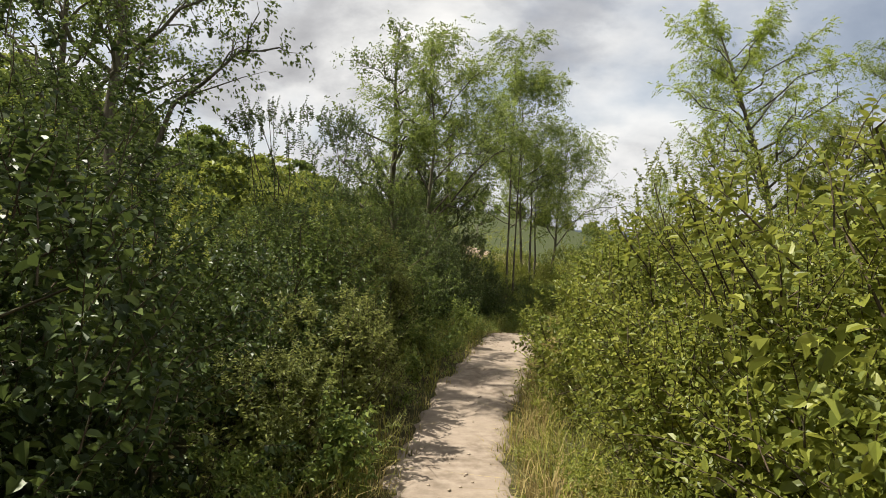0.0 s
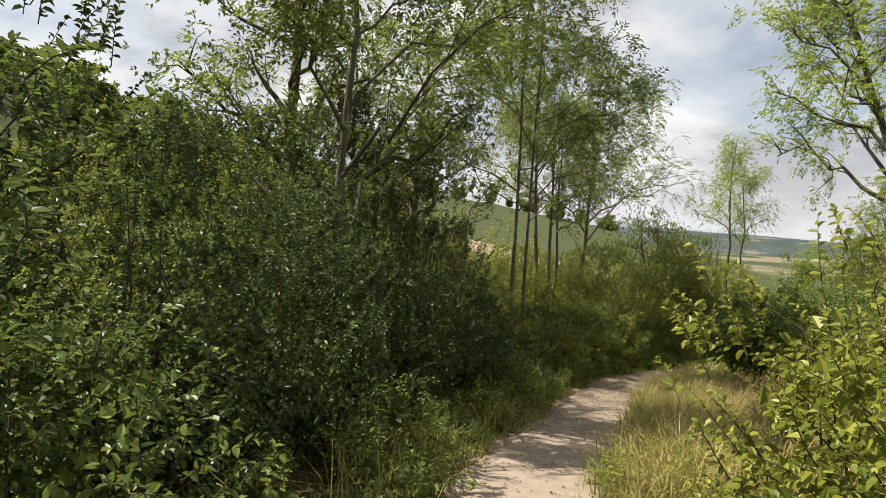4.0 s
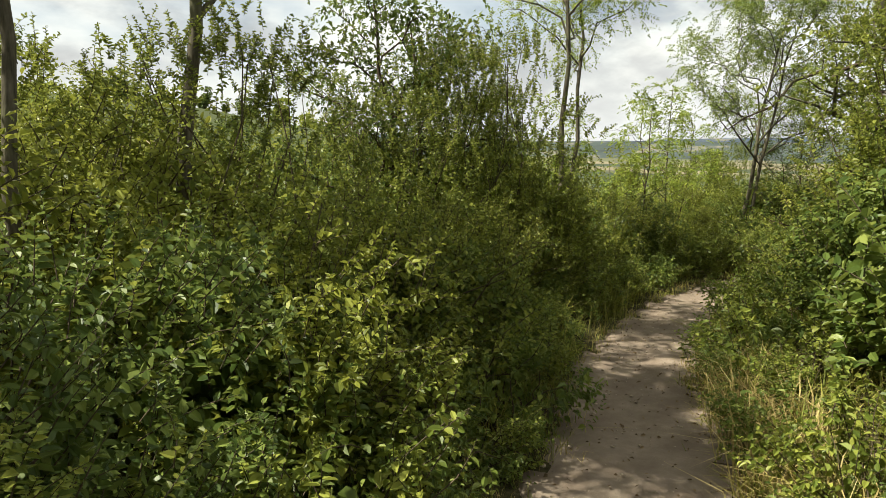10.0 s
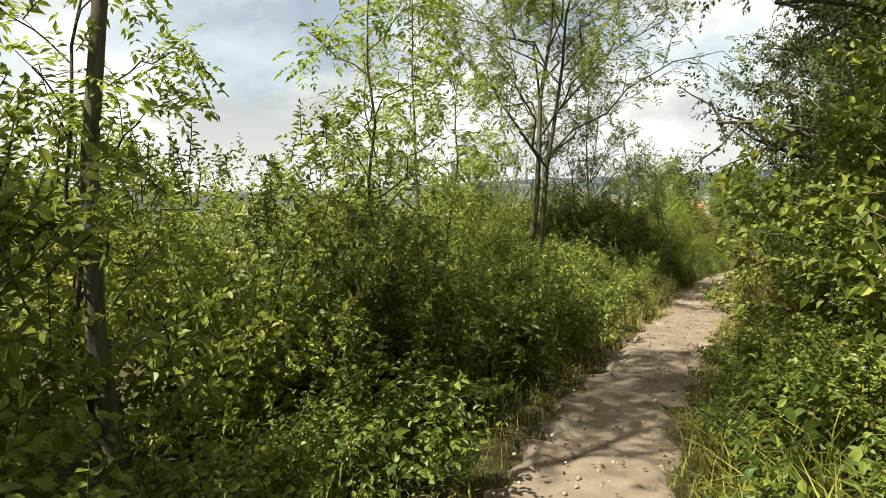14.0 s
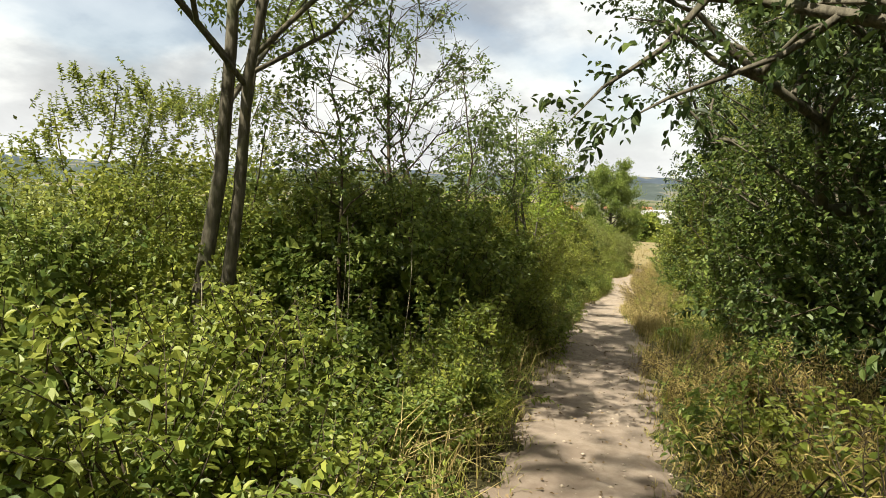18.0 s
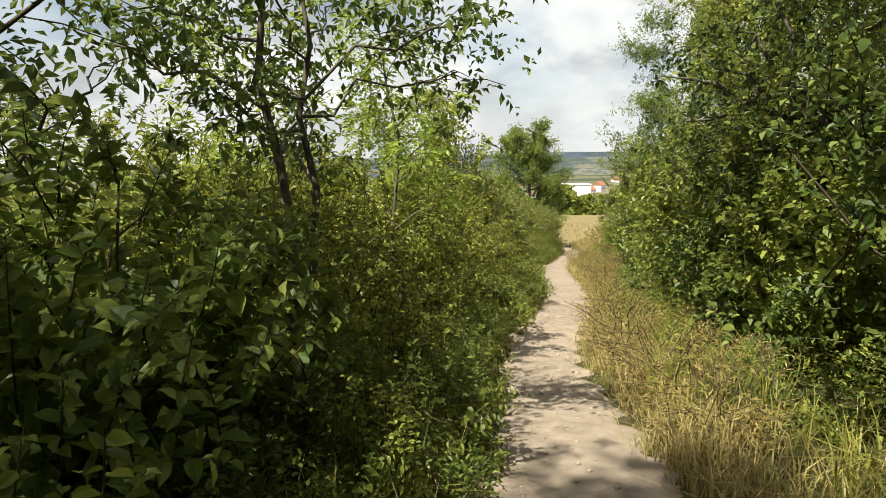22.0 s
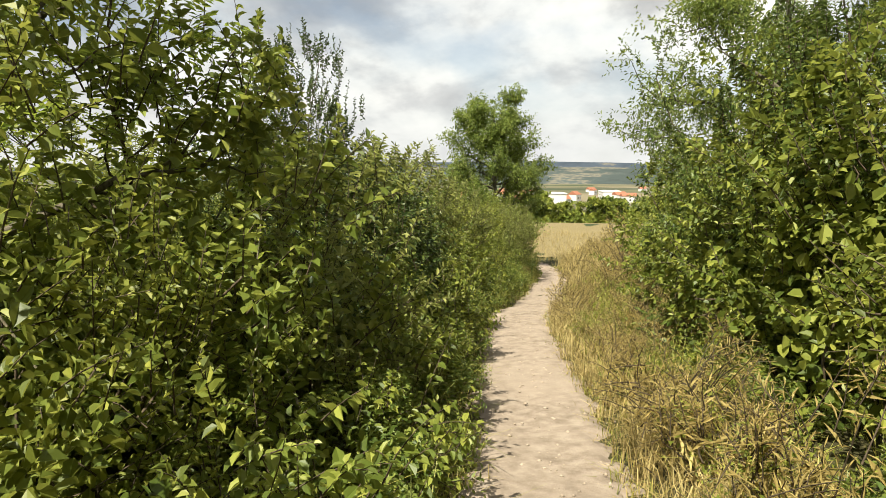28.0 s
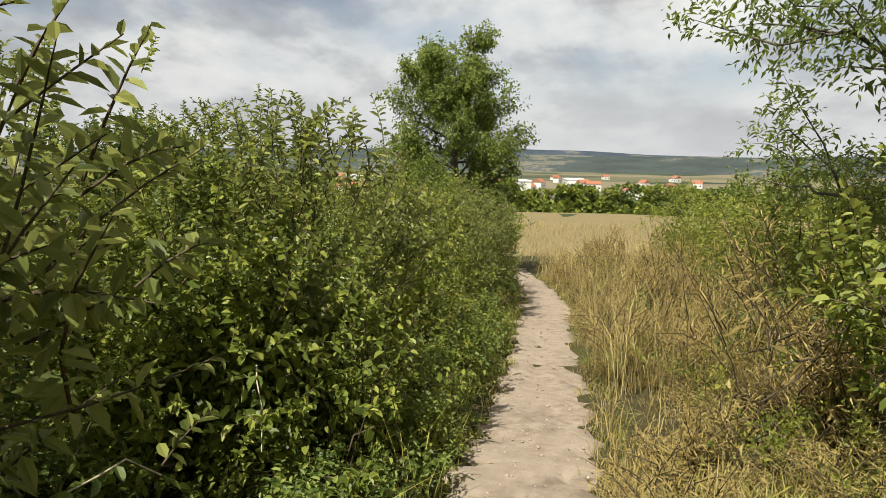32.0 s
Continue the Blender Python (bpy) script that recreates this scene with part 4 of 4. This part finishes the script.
# oaks with tone "shade" have the crown's shade in their leaf colour
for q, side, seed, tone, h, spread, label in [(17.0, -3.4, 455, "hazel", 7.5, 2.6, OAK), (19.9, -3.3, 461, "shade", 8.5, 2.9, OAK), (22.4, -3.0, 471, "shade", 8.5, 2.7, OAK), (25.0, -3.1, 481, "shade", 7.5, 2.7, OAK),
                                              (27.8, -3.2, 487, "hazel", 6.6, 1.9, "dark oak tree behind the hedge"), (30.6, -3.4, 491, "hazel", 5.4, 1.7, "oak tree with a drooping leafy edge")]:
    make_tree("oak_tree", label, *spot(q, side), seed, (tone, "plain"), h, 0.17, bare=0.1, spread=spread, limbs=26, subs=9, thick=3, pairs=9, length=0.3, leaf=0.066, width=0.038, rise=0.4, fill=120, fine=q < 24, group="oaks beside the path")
make_tree("willow_tree", "bright green willow tree with drooping leaf tips", 43.30, 27.00, 501, ("ash", "plain"), 7.0, 0.075, bare=0.14, spread=2.3, limbs=26, subs=10, thick=5, pairs=6, length=0.26, leaf=0.085, width=0.03, rise=0.35, fill=90)
make_tree("ash_tree", ASH, 17.35, 20.03, 511, ("ash", "feather"), 11.5, 0.15, bare=0.35, spread=3.0, limbs=16, subs=8, thick=3, length=0.28, leaf=0.08, width=0.032)
for x, y, h, seed in [(23.2, 28.7, 3.9, 601), (20.9, 28.4, 3.0, 619), (24.1, 28.6, 3.6, 627)]:
    make_tree("elder_sapling", "thin dark-stemmed sapling with sparse leaves", x, y, seed, ("dark", "plain"), h, 0.024, bare=0.35, spread=0.8, limbs=11, subs=5, thick=1, pairs=6, length=0.2, leaf=0.06, width=0.034, bark=TWIG, group="saplings", wobble=0.2)
for q, side, h, seed in [(16.4, 1.7, 3.0, 631), (17.2, 2.2, 3.4, 637), (15.6, 2.4, 2.8, 643), (18.0, 2.6, 3.0, 649), (29.8, 2.0, 2.6, 655), (17.8, 3.2, 3.3, 661)]:
    make_tree("ash_sapling", "slim pale green ash sapling above the hedge", *spot(q, side), seed, ("locust", "feather"), h, 0.02, bare=0.3, spread=0.7, limbs=10, subs=4, thick=1, length=0.2, leaf=0.06, width=0.026, bark=TWIG, group="saplings", wobble=0.16)
make_tree("thorn_tree", "scrubby thorn tree with dark twigs among the leaves", 7.97, 24.75, 521, ("dark", "plain"), 3.7, 0.06, stems=((0, 0), (0.3, 0.2)), bare=0.15, spread=1.3, limbs=14, subs=7, thick=2, pairs=3, length=0.12, leaf=0.07, width=0.042, wobble=0.2, bark=TWIG)
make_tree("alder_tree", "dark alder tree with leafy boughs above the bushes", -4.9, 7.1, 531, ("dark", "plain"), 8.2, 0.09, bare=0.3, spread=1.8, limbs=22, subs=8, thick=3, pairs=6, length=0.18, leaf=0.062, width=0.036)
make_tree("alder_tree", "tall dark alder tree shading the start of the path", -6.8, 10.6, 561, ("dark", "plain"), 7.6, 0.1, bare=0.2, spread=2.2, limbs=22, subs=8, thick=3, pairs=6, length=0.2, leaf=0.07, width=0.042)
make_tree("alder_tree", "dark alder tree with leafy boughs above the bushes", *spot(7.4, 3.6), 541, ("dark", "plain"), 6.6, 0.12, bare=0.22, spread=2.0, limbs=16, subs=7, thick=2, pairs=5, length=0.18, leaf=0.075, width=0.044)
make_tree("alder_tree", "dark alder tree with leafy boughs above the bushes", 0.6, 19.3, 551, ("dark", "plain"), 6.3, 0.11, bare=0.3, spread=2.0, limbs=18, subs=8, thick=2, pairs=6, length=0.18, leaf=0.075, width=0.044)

# ---------------------------------------------------------------- grass and ground clutter


def grass_arrays(r, x, y, z, tall, wide):
    """Bent blades of three triangles, leaning at random."""
    n = len(x)
    a, lean = r.rand(n) * 6.28, (0.2 + 1.0 * r.rand(n) ** 1.3)
    h = tall * (0.45 + 0.75 * r.rand(n))
    d = np.c_[np.cos(a), np.sin(a), np.zeros(n)]
    s = np.c_[-np.sin(a), np.cos(a), np.zeros(n)] * (wide * (0.7 + 0.6 * r.rand(n)))[:, None]
    p0 = np.c_[x, y, z]
    p1 = p0 + d * (h * lean * 0.35)[:, None] + np.c_[0 * h, 0 * h, h * 0.6]
    p2 = p0 + d * (h * lean * 1.1)[:, None] + np.c_[0 * h, 0 * h, h * (1 - 0.3 * lean)]
    v = np.stack([p0 - s, p0 + s, p1 + s * 0.8, p1 - s * 0.8, p2], 1)
    i = np.arange(n)[:, None] * 5
    return v.reshape(-1, 3), np.concatenate([i + [0, 1, 2], i + [0, 2, 3], i + [3, 2, 4]])


def grass_strip(seed, q0, q1, lo, hi, n, tall, wide, tone, label):
    """Grass beside the trail between two stations, lo to hi metres off its middle (left is positive), in loose tufts."""
    r = np.random.RandomState(seed)
    tufts = max(n // 14, 1)
    tq, tl = q0 + (q1 - q0) * r.rand(tufts), lo + (hi - lo) * r.rand(tufts)
    c = np.array([spot(q, l) for q, l in zip(tq, tl)])
    x = np.repeat(c[:, 0], 14) + r.normal(size=tufts * 14) * 0.055
    y = np.repeat(c[:, 1], 14) + r.normal(size=tufts * 14) * 0.055
    size = np.repeat(0.6 + 0.7 * r.rand(tufts), 14)
    arrays = grass_arrays(r, x, y, land(x, y) - 0.02, tall * size, wide)
    tagged(new("dry_grass" if tone == "straw" else "grass", mesh_of("grass", *arrays, LEAF[tone])), label, "grass", kind="stuff")


DRY, GREEN = "dry straw-coloured grass beside the path", "green grass along the path edge"
for row in [(601, 5.6, 9.8, -0.6, -3.3, 13000, 0.42, 0.003, "straw"), (602, 5.6, 9.8, -0.5, -2.6, 8000, 0.36, 0.004, "grass"), (603, 17.6, 23.5, -0.52, -1.3, 2400, 0.16, 0.003, "straw"),
            (604, 23.5, 34, -0.42, -0.85, 8500, 0.26, 0.003, "straw"), (607, 32, 42, -0.42, -2.0, 6500, 0.28, 0.003, "straw"), (608, 35, 42.5, -0.5, -3.0, 5200, 0.85, 0.003, "straw"), (609, 40.5, 44, 0.4, 2.2, 2200, 0.7, 0.003, "straw"), (605, -2, 6, -0.5, -0.8, 3500, 0.32, 0.0035, "straw"), (606, 9.8, 13, -0.52, -0.95, 2600, 0.38, 0.0035, "straw")]:
    grass_strip(*row, DRY)
for row in [(611, -2, 8, 0.5, 1.2, 3000, 0.42, 0.003, "grass"), (612, 8, 17, 0.55, 1.0, 1800, 0.38, 0.003, "grass"), (613, 17, 25, 0.6, 1.6, 2600, 0.42, 0.003, "grass"), (614, 25, 42, 0.42, 0.85, 2600, 0.4, 0.003, "grass"),
            (615, 17, 34, -0.6, -1.3, 4500, 0.3, 0.004, "grass"), (616, 9, 17, -0.5, -1.0, 2500, 0.35, 0.004, "grass")]:
    grass_strip(*row, GREEN)
for row in [(631, 23.5, 34, -0.5, -1.1, 4500, 0.24, 0.0035, "straw"), (632, 23.5, 34, -0.9, -2.2, 3000, 0.3, 0.004, "grass"), (633, -3, 6, -0.5, -1.6, 7000, 0.3, 0.004, "grass"), (634, 9.5, 18, -0.6, -2.0, 7000, 0.32, 0.004, "grass"),
            (635, -3, 42, 0.6, 1.7, 8000, 0.3, 0.003, "grass"), (636, 17, 24, -0.7, -2.4, 6000, 0.3, 0.004, "grass")]:
    grass_strip(*row, "low grass under the bushes")
for row in [(641, -3, 42, 0.34, 0.62, 9000, 0.12, 0.003, "grass"), (642, -3, 42, -0.34, -0.62, 9000, 0.12, 0.003, "grass"), (643, -3, 42, 0.36, 0.6, 5000, 0.12, 0.0028, "straw"), (644, -3, 42, -0.34, -0.62, 8000, 0.12, 0.0028, "straw")]:
    grass_strip(*row, "short trodden grass at the path edge")
grass_strip(621, 17, 25, 0.55, 1.0, 1600, 0.4, 0.0035, "straw", DRY)
grass_strip(622, -2, 3, 0.5, 0.9, 900, 0.4, 0.0035, "straw", DRY)

r = np.random.RandomState(71)
sq, sl = -1 + 43 * r.rand(3600) ** 0.8, np.clip(-0.06 + r.normal(size=3600) * 0.26, -0.5, 0.5)
corners = unit(np.array([(1, 0, 0), (-1, 0, 0), (0, 1, 0), (0, -1, 0), (0, 0, 1.0), (0, 0, -1)]))
octa = np.array([(0, 2, 4), (2, 1, 4), (1, 3, 4), (3, 0, 4), (2, 0, 5), (1, 2, 5), (3, 1, 5), (0, 3, 5)])
sc = np.array([(*spot(q, l), path_z(q, l)) for q, l in zip(sq, sl)])
sv = sc[:, None] + corners * (0.004 + 0.016 * r.rand(3600, 1, 1) ** 2.5) * (0.7 + 0.6 * r.rand(3600, 6, 3)) * [1, 1, 0.6]
STONE = ground_material("grit", (0.22, 0.17, 0.13), (0.38, 0.31, 0.24), (0.55, 0.47, 0.38), 3.0, 40.0, 0.004)
tagged(new("gravel", mesh_of("gravel", sv.reshape(-1, 3), (octa[None] + np.arange(3600)[:, None, None] * 6).reshape(-1, 3), STONE, False)), "loose pale grit and small stones on the path", "gravel", kind="stuff")
n = 2600
lq, ll = 5 + 18 * r.rand(n), np.where(r.rand(n) < 0.6, np.where(r.rand(n) < 0.5, 1, -1) * (0.40 + 0.12 * r.normal(size=n)), r.normal(size=n) * 0.25)
lc = np.array([(*spot(q, l), path_z(q, l) + 0.012) for q, l in zip(lq, ll)])
tagged(new("leaf_litter", mesh_of("leaf_litter", *leaf_arrays(lc, np.c_[r.normal(size=(n, 2)), 0.15 * r.normal(size=n)], r, 0.030, 0.017, 0.2), LEAF["litter"])),
       "dry fallen leaves scattered on the path", "leaf litter", kind="stuff")

for q, side, h in [(20.4, 1.55, 1.35), (21.0, 1.5, 1.2), (20.8, 1.9, 1.1), (29.6, 1.35, 1.5), (26.6, 1.2, 0.9), (19.6, 1.7, 1.0)]:
    x, y = spot(q, side)
    rr = np.random.RandomState(int(q * 10))
    stalk = bow(np.zeros(3), np.array([rr.normal() * 0.08, rr.normal() * 0.08, h]), 0, rr, 6, 0.012)
    ob = tagged(new("dry_stalk", mesh_of("dry_stalk", *tube_arrays([(stalk, np.linspace(0.0045, 0.002, 6))], 5), PALE, False)), "pale dry upright weed stalk among nettles", "stalk", "dry stalks")
    ob.location = (x, y, ground_z(x, y) - 0.02)

for i, (q, side, reach, h, turn) in enumerate([(29.3, 1.6, 1.1, 1.55, 150), (29.8, 1.2, 0.9, 1.2, 200), (33.4, 1.1, 0.9, 0.8, 170), (33.9, 1.4, 0.8, 1.0, 215), (33.2, 1.5, 1.0, 1.3, 120), (10.4, 1.4, 0.9, 1.1, 60), (18.6, 1.5, 0.9, 1.0, 140), (25.4, 1.4, 0.8, 1.2, 160)]):
    x, y = spot(q, side)
    rr = np.random.RandomState(700 + i)
    a = radians(turn)
    cane = bow(np.zeros(3), np.array([math.cos(a) * reach, math.sin(a) * reach, h * 0.55]), h * 0.5, rr, 9, 0.012)
    root = tagged(new("bramble_cane"), "long arching pale bramble cane with drooping leaves", "bramble cane", "bramble canes")
    root.location = (x, y, ground_z(x, y) - 0.02)
    part("cane", mesh_of("cane", *tube_arrays([(cane, np.linspace(0.006, 0.0025, 9))], 5), PALE, False), root)
    u = np.sort(0.25 + 0.75 * rr.rand(26))
    at = np.array([[np.interp(v, np.linspace(0, 1, 9), cane[:, c]) for c in range(3)] for v in u])
    for v, w in zip(at, rr.normal(size=(26, 3))):
        part("leaf", mesh_of("leaf", *leaf_arrays(v[None], np.array([[w[0], w[1], -0.4]]), rr, 0.07, 0.042, droop=0.5, fine=True), LEAF["bramble"]), root)

# ---------------------------------------------------------------- the distance
STUBBLE = ground_material("stubble", (0.13, 0.102, 0.050), (0.20, 0.160, 0.080), (0.29, 0.235, 0.125), 0.25, 9.0, 0.05)


def field(name, label, x0, y0, ax, ay, lx, ly, material):
    """A sheet of crop laid over the land: a corner, the way of its long side, its sides."""
    u, v = np.meshgrid(np.linspace(0, lx, 24), np.linspace(0, ly, 16))
    x, y = x0 + u * ax + v * ay, y0 + u * ay - v * ax
    z = land(x.ravel(), y.ravel()) + 0.06
    tagged(new(name, mesh_of(name, np.stack([x.ravel(), y.ravel(), z], 1), grid_faces(24, 16), material, False)), label, "field", kind="structure")


field("stubble_field", "pale straw-coloured field beyond the end of the hedge", 57.5, 4.0, 0.16, 0.987, 80, 88, STUBBLE)
field("ploughed_field", "reddish bare field on the hillside", 9.0, 64.0, 0.97, -0.2, 26, 14, ground_material("ploughed_soil", (0.24, 0.17, 0.13), (0.32, 0.235, 0.18), (0.40, 0.31, 0.25), 0.1, 5.0, 0.05))
r = np.random.RandomState(72)
fx, fy = 47.5 + 20 * r.rand(24000), 16 + 40 * r.rand(24000)
fx = fx + (fy - 10) * 0.16
clear = np.min((fx[:, None] - LINE[None, ::2, 1]) ** 2 + (fy[:, None] - LINE[None, ::2, 2]) ** 2, 1) > 0.75 ** 2
clear &= fx > 50.5
fx, fy = fx[clear], fy[clear]
tagged(new("dry_grass", mesh_of("dry_grass", *grass_arrays(r, fx, fy, land(fx, fy), 0.45, 0.006), LEAF["straw"])), "tall dry grass at the edge of the straw field", "grass", kind="stuff")

far_lv, far_sv = bush_meshes(900, R=2.4, H=4.6, twigs=90, per=5, leaf=0.55, width=0.4, low=0.1, fine=False, stems=8)
far_lv2, far_sv2 = bush_meshes(907, R=2.6, H=4.2, twigs=90, per=5, leaf=0.55, width=0.4, low=0.1, fine=False, stems=8)
FAR = [(mesh_of("crown", *a, LEAF[t]), mesh_of("trunk", *s, TWIG, False)) for a, s in ((far_lv, far_sv), (far_lv2, far_sv2)) for t in ("dark", "hazel")]


def far_tree(x, y, size, label="dark green tree in a distant row"):
    a, s = pick.choice(FAR)
    root = tagged(new("distant_tree"), label, "tree", "distant trees")
    root.matrix_world = Matrix.LocRotScale((x, y, ground_z(x, y) - 0.1), Euler((0, 0, pick.random() * 6.28)), (size, size, size * pick.uniform(0.85, 1.2)))
    part("trunk", s, root)
    part("crown", a, root)


for k in range(60):                       # the row behind the straw field
    v = k / 59
    far_tree(150 + 8 * pick.random() - 10 * v, -20 + 110 * v + pick.random() * 3, pick.uniform(1.0, 1.6))
for k in range(80):                       # scrub and woods on the hillside
    a, d = radians(-6 + 66 * pick.random()), pick.uniform(34, 90)
    far_tree(-2 - math.sin(a) * d, 12 + math.cos(a) * d, pick.uniform(0.35, 0.75), "dark bush on the grassy hillside")
for k in range(90):                       # dark scrub on the slope above the start
    a, d = radians(4 + 44 * pick.random()), pick.uniform(26, 75)
    far_tree(-2 - math.sin(a) * d, 2 + math.cos(a) * d, pick.uniform(0.4, 0.8), "dark bush on the grassy hillside")
for k in range(46):                       # trees along the farther hilltop
    x = -70 + 48 * (k % 4) + pick.gauss(0, 13)
    far_tree(x, 228 + pick.uniform(-30, 12), pick.uniform(0.7, 1.5), "dark tree on the far hilltop")
for k in range(36):                       # trees in the valley
    a, d = radians(-30 - 70 * pick.random()), pick.uniform(120, 420)
    far_tree(30 - math.sin(a) * d, 24 + math.cos(a) * d, pick.uniform(1.2, 2.0), "tree in the valley below")

WALL, ROOF = principled("pale_render", 0.8)[0], principled("red_roof_tile", 0.85)[0]
for m, c, d in ((WALL, (0.72, 0.71, 0.68), 0.85), (ROOF, (0.36, 0.15, 0.09), 0.7)):
    t = m.node_tree
    t.links.new(mix_node(t, noise_node(t, place_of(t), 0.6, 4.0), c, tuple(v * d for v in c)), t.nodes["Principled BSDF"].inputs["Base Color"])
GLASS, _, _gb, _ = principled("dark_window_glass", 0.1, 0.5)
_gb.inputs["Base Color"].default_value = (0.03, 0.035, 0.04, 1)


def box_arrays(x0, y0, z0, x1, y1, z1):
    v = [(x, y, z) for z in (z0, z1) for y in (y0, y1) for x in (x0, x1)]
    return v, [(0, 2, 3, 1), (4, 5, 7, 6), (0, 1, 5, 4), (2, 6, 7, 3), (0, 4, 6, 2), (1, 3, 7, 5)]


def building(name, label, x, y, lx, ly, h, turn, roof):
    """A far building: walls, a pitched or flat roof with eaves, and windows set into two sides."""
    root = tagged(new(name), label, "building", "valley town")
    root.matrix_world = pose(x, y, ground_z(x, y) - 0.5, 0, 0, turn)
    part("wall", mesh_of("wall", *box_arrays(-lx / 2, -ly / 2, 0, lx / 2, ly / 2, h), WALL), root)
    e = 0.5
    if roof:
        v = [(-lx / 2 - e, -ly / 2 - e, h), (lx / 2 + e, -ly / 2 - e, h), (lx / 2 + e, ly / 2 + e, h), (-lx / 2 - e, ly / 2 + e, h), (-lx / 2 - e, 0, h + ly * 0.4), (lx / 2 + e, 0, h + ly * 0.4)]
        me = bpy.data.meshes.new("roof")
        me.from_pydata(v, [], [(0, 1, 5, 4), (2, 3, 4, 5), (0, 4, 3), (1, 2, 5), (3, 2, 1, 0)])
        me.materials.append(ROOF)
        part("roof", me, root)
    else:
        part("roof", mesh_of("roof", *box_arrays(-lx / 2 - e, -ly / 2 - e, h, lx / 2 + e, ly / 2 + e, h + 0.8), WALL), root)
    for k in range(int(lx // 5)):
        for s in (-1, 1):
            wx = -lx / 2 + 2.5 + k * 5
            part("window", mesh_of("window", *box_arrays(wx - 0.9, s * ly / 2 - 0.05, h * 0.4, wx + 0.9, s * ly / 2 + 0.05, h * 0.4 + 1.6), GLASS), root)


def valley(az, d):
    return 30 - math.sin(radians(az)) * d, 24 + math.cos(radians(az)) * d


building("warehouse", "large white warehouse in the valley", *valley(-79, 560), 26, 20, 12, 20, False)
building("warehouse", "long white industrial hall in the valley", *valley(-84, 900), 70, 24, 9, 12, False)
building("warehouse", "long white industrial hall in the valley", *valley(-66, 1000), 60, 24, 9, 30, False)
for k in range(34):
    az, d = pick.uniform(-96, -60), pick.uniform(480, 1300)
    building("house", "small town house with a red tiled roof", *valley(az, d), pick.uniform(9, 18), pick.uniform(8, 11), pick.uniform(5, 8), pick.uniform(0, 180), True)

# far ridges beyond the valley; distance haze put in as bluer colour and faint emission
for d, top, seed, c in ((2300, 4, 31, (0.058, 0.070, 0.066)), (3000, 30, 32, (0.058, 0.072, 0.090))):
    m, t, b, out = principled("hazed_woods", 1.0, 0.0)
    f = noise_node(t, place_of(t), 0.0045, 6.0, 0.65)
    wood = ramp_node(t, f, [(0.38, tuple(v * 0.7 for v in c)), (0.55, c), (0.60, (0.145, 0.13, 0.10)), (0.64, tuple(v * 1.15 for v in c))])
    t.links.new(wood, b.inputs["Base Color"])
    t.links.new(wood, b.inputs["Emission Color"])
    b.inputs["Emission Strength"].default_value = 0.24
    az = np.radians(np.linspace(40, -140, 181))
    rise = top * (0.62 + 0.42 * np.cos((az + 1.24) * 6.0) + 0.16 * np.sin(az * 13 + 2 * seed) + 0.05 * np.sin(az * 41))
    rows = [np.stack([30 - np.sin(az) * (d + w), 24 + np.cos(az) * (d + w), z], 1) for w, z in ((-500, 0 * az - 60), (-250, rise * 0.35 - 25), (0, rise), (300, 0 * az - 60))]
    tagged(new("backdrop", mesh_of("backdrop", np.concatenate(rows), grid_faces(181, 4), m, False)), "wooded ridge beyond the valley with haze in its colour and glow", "hills", kind="structure")
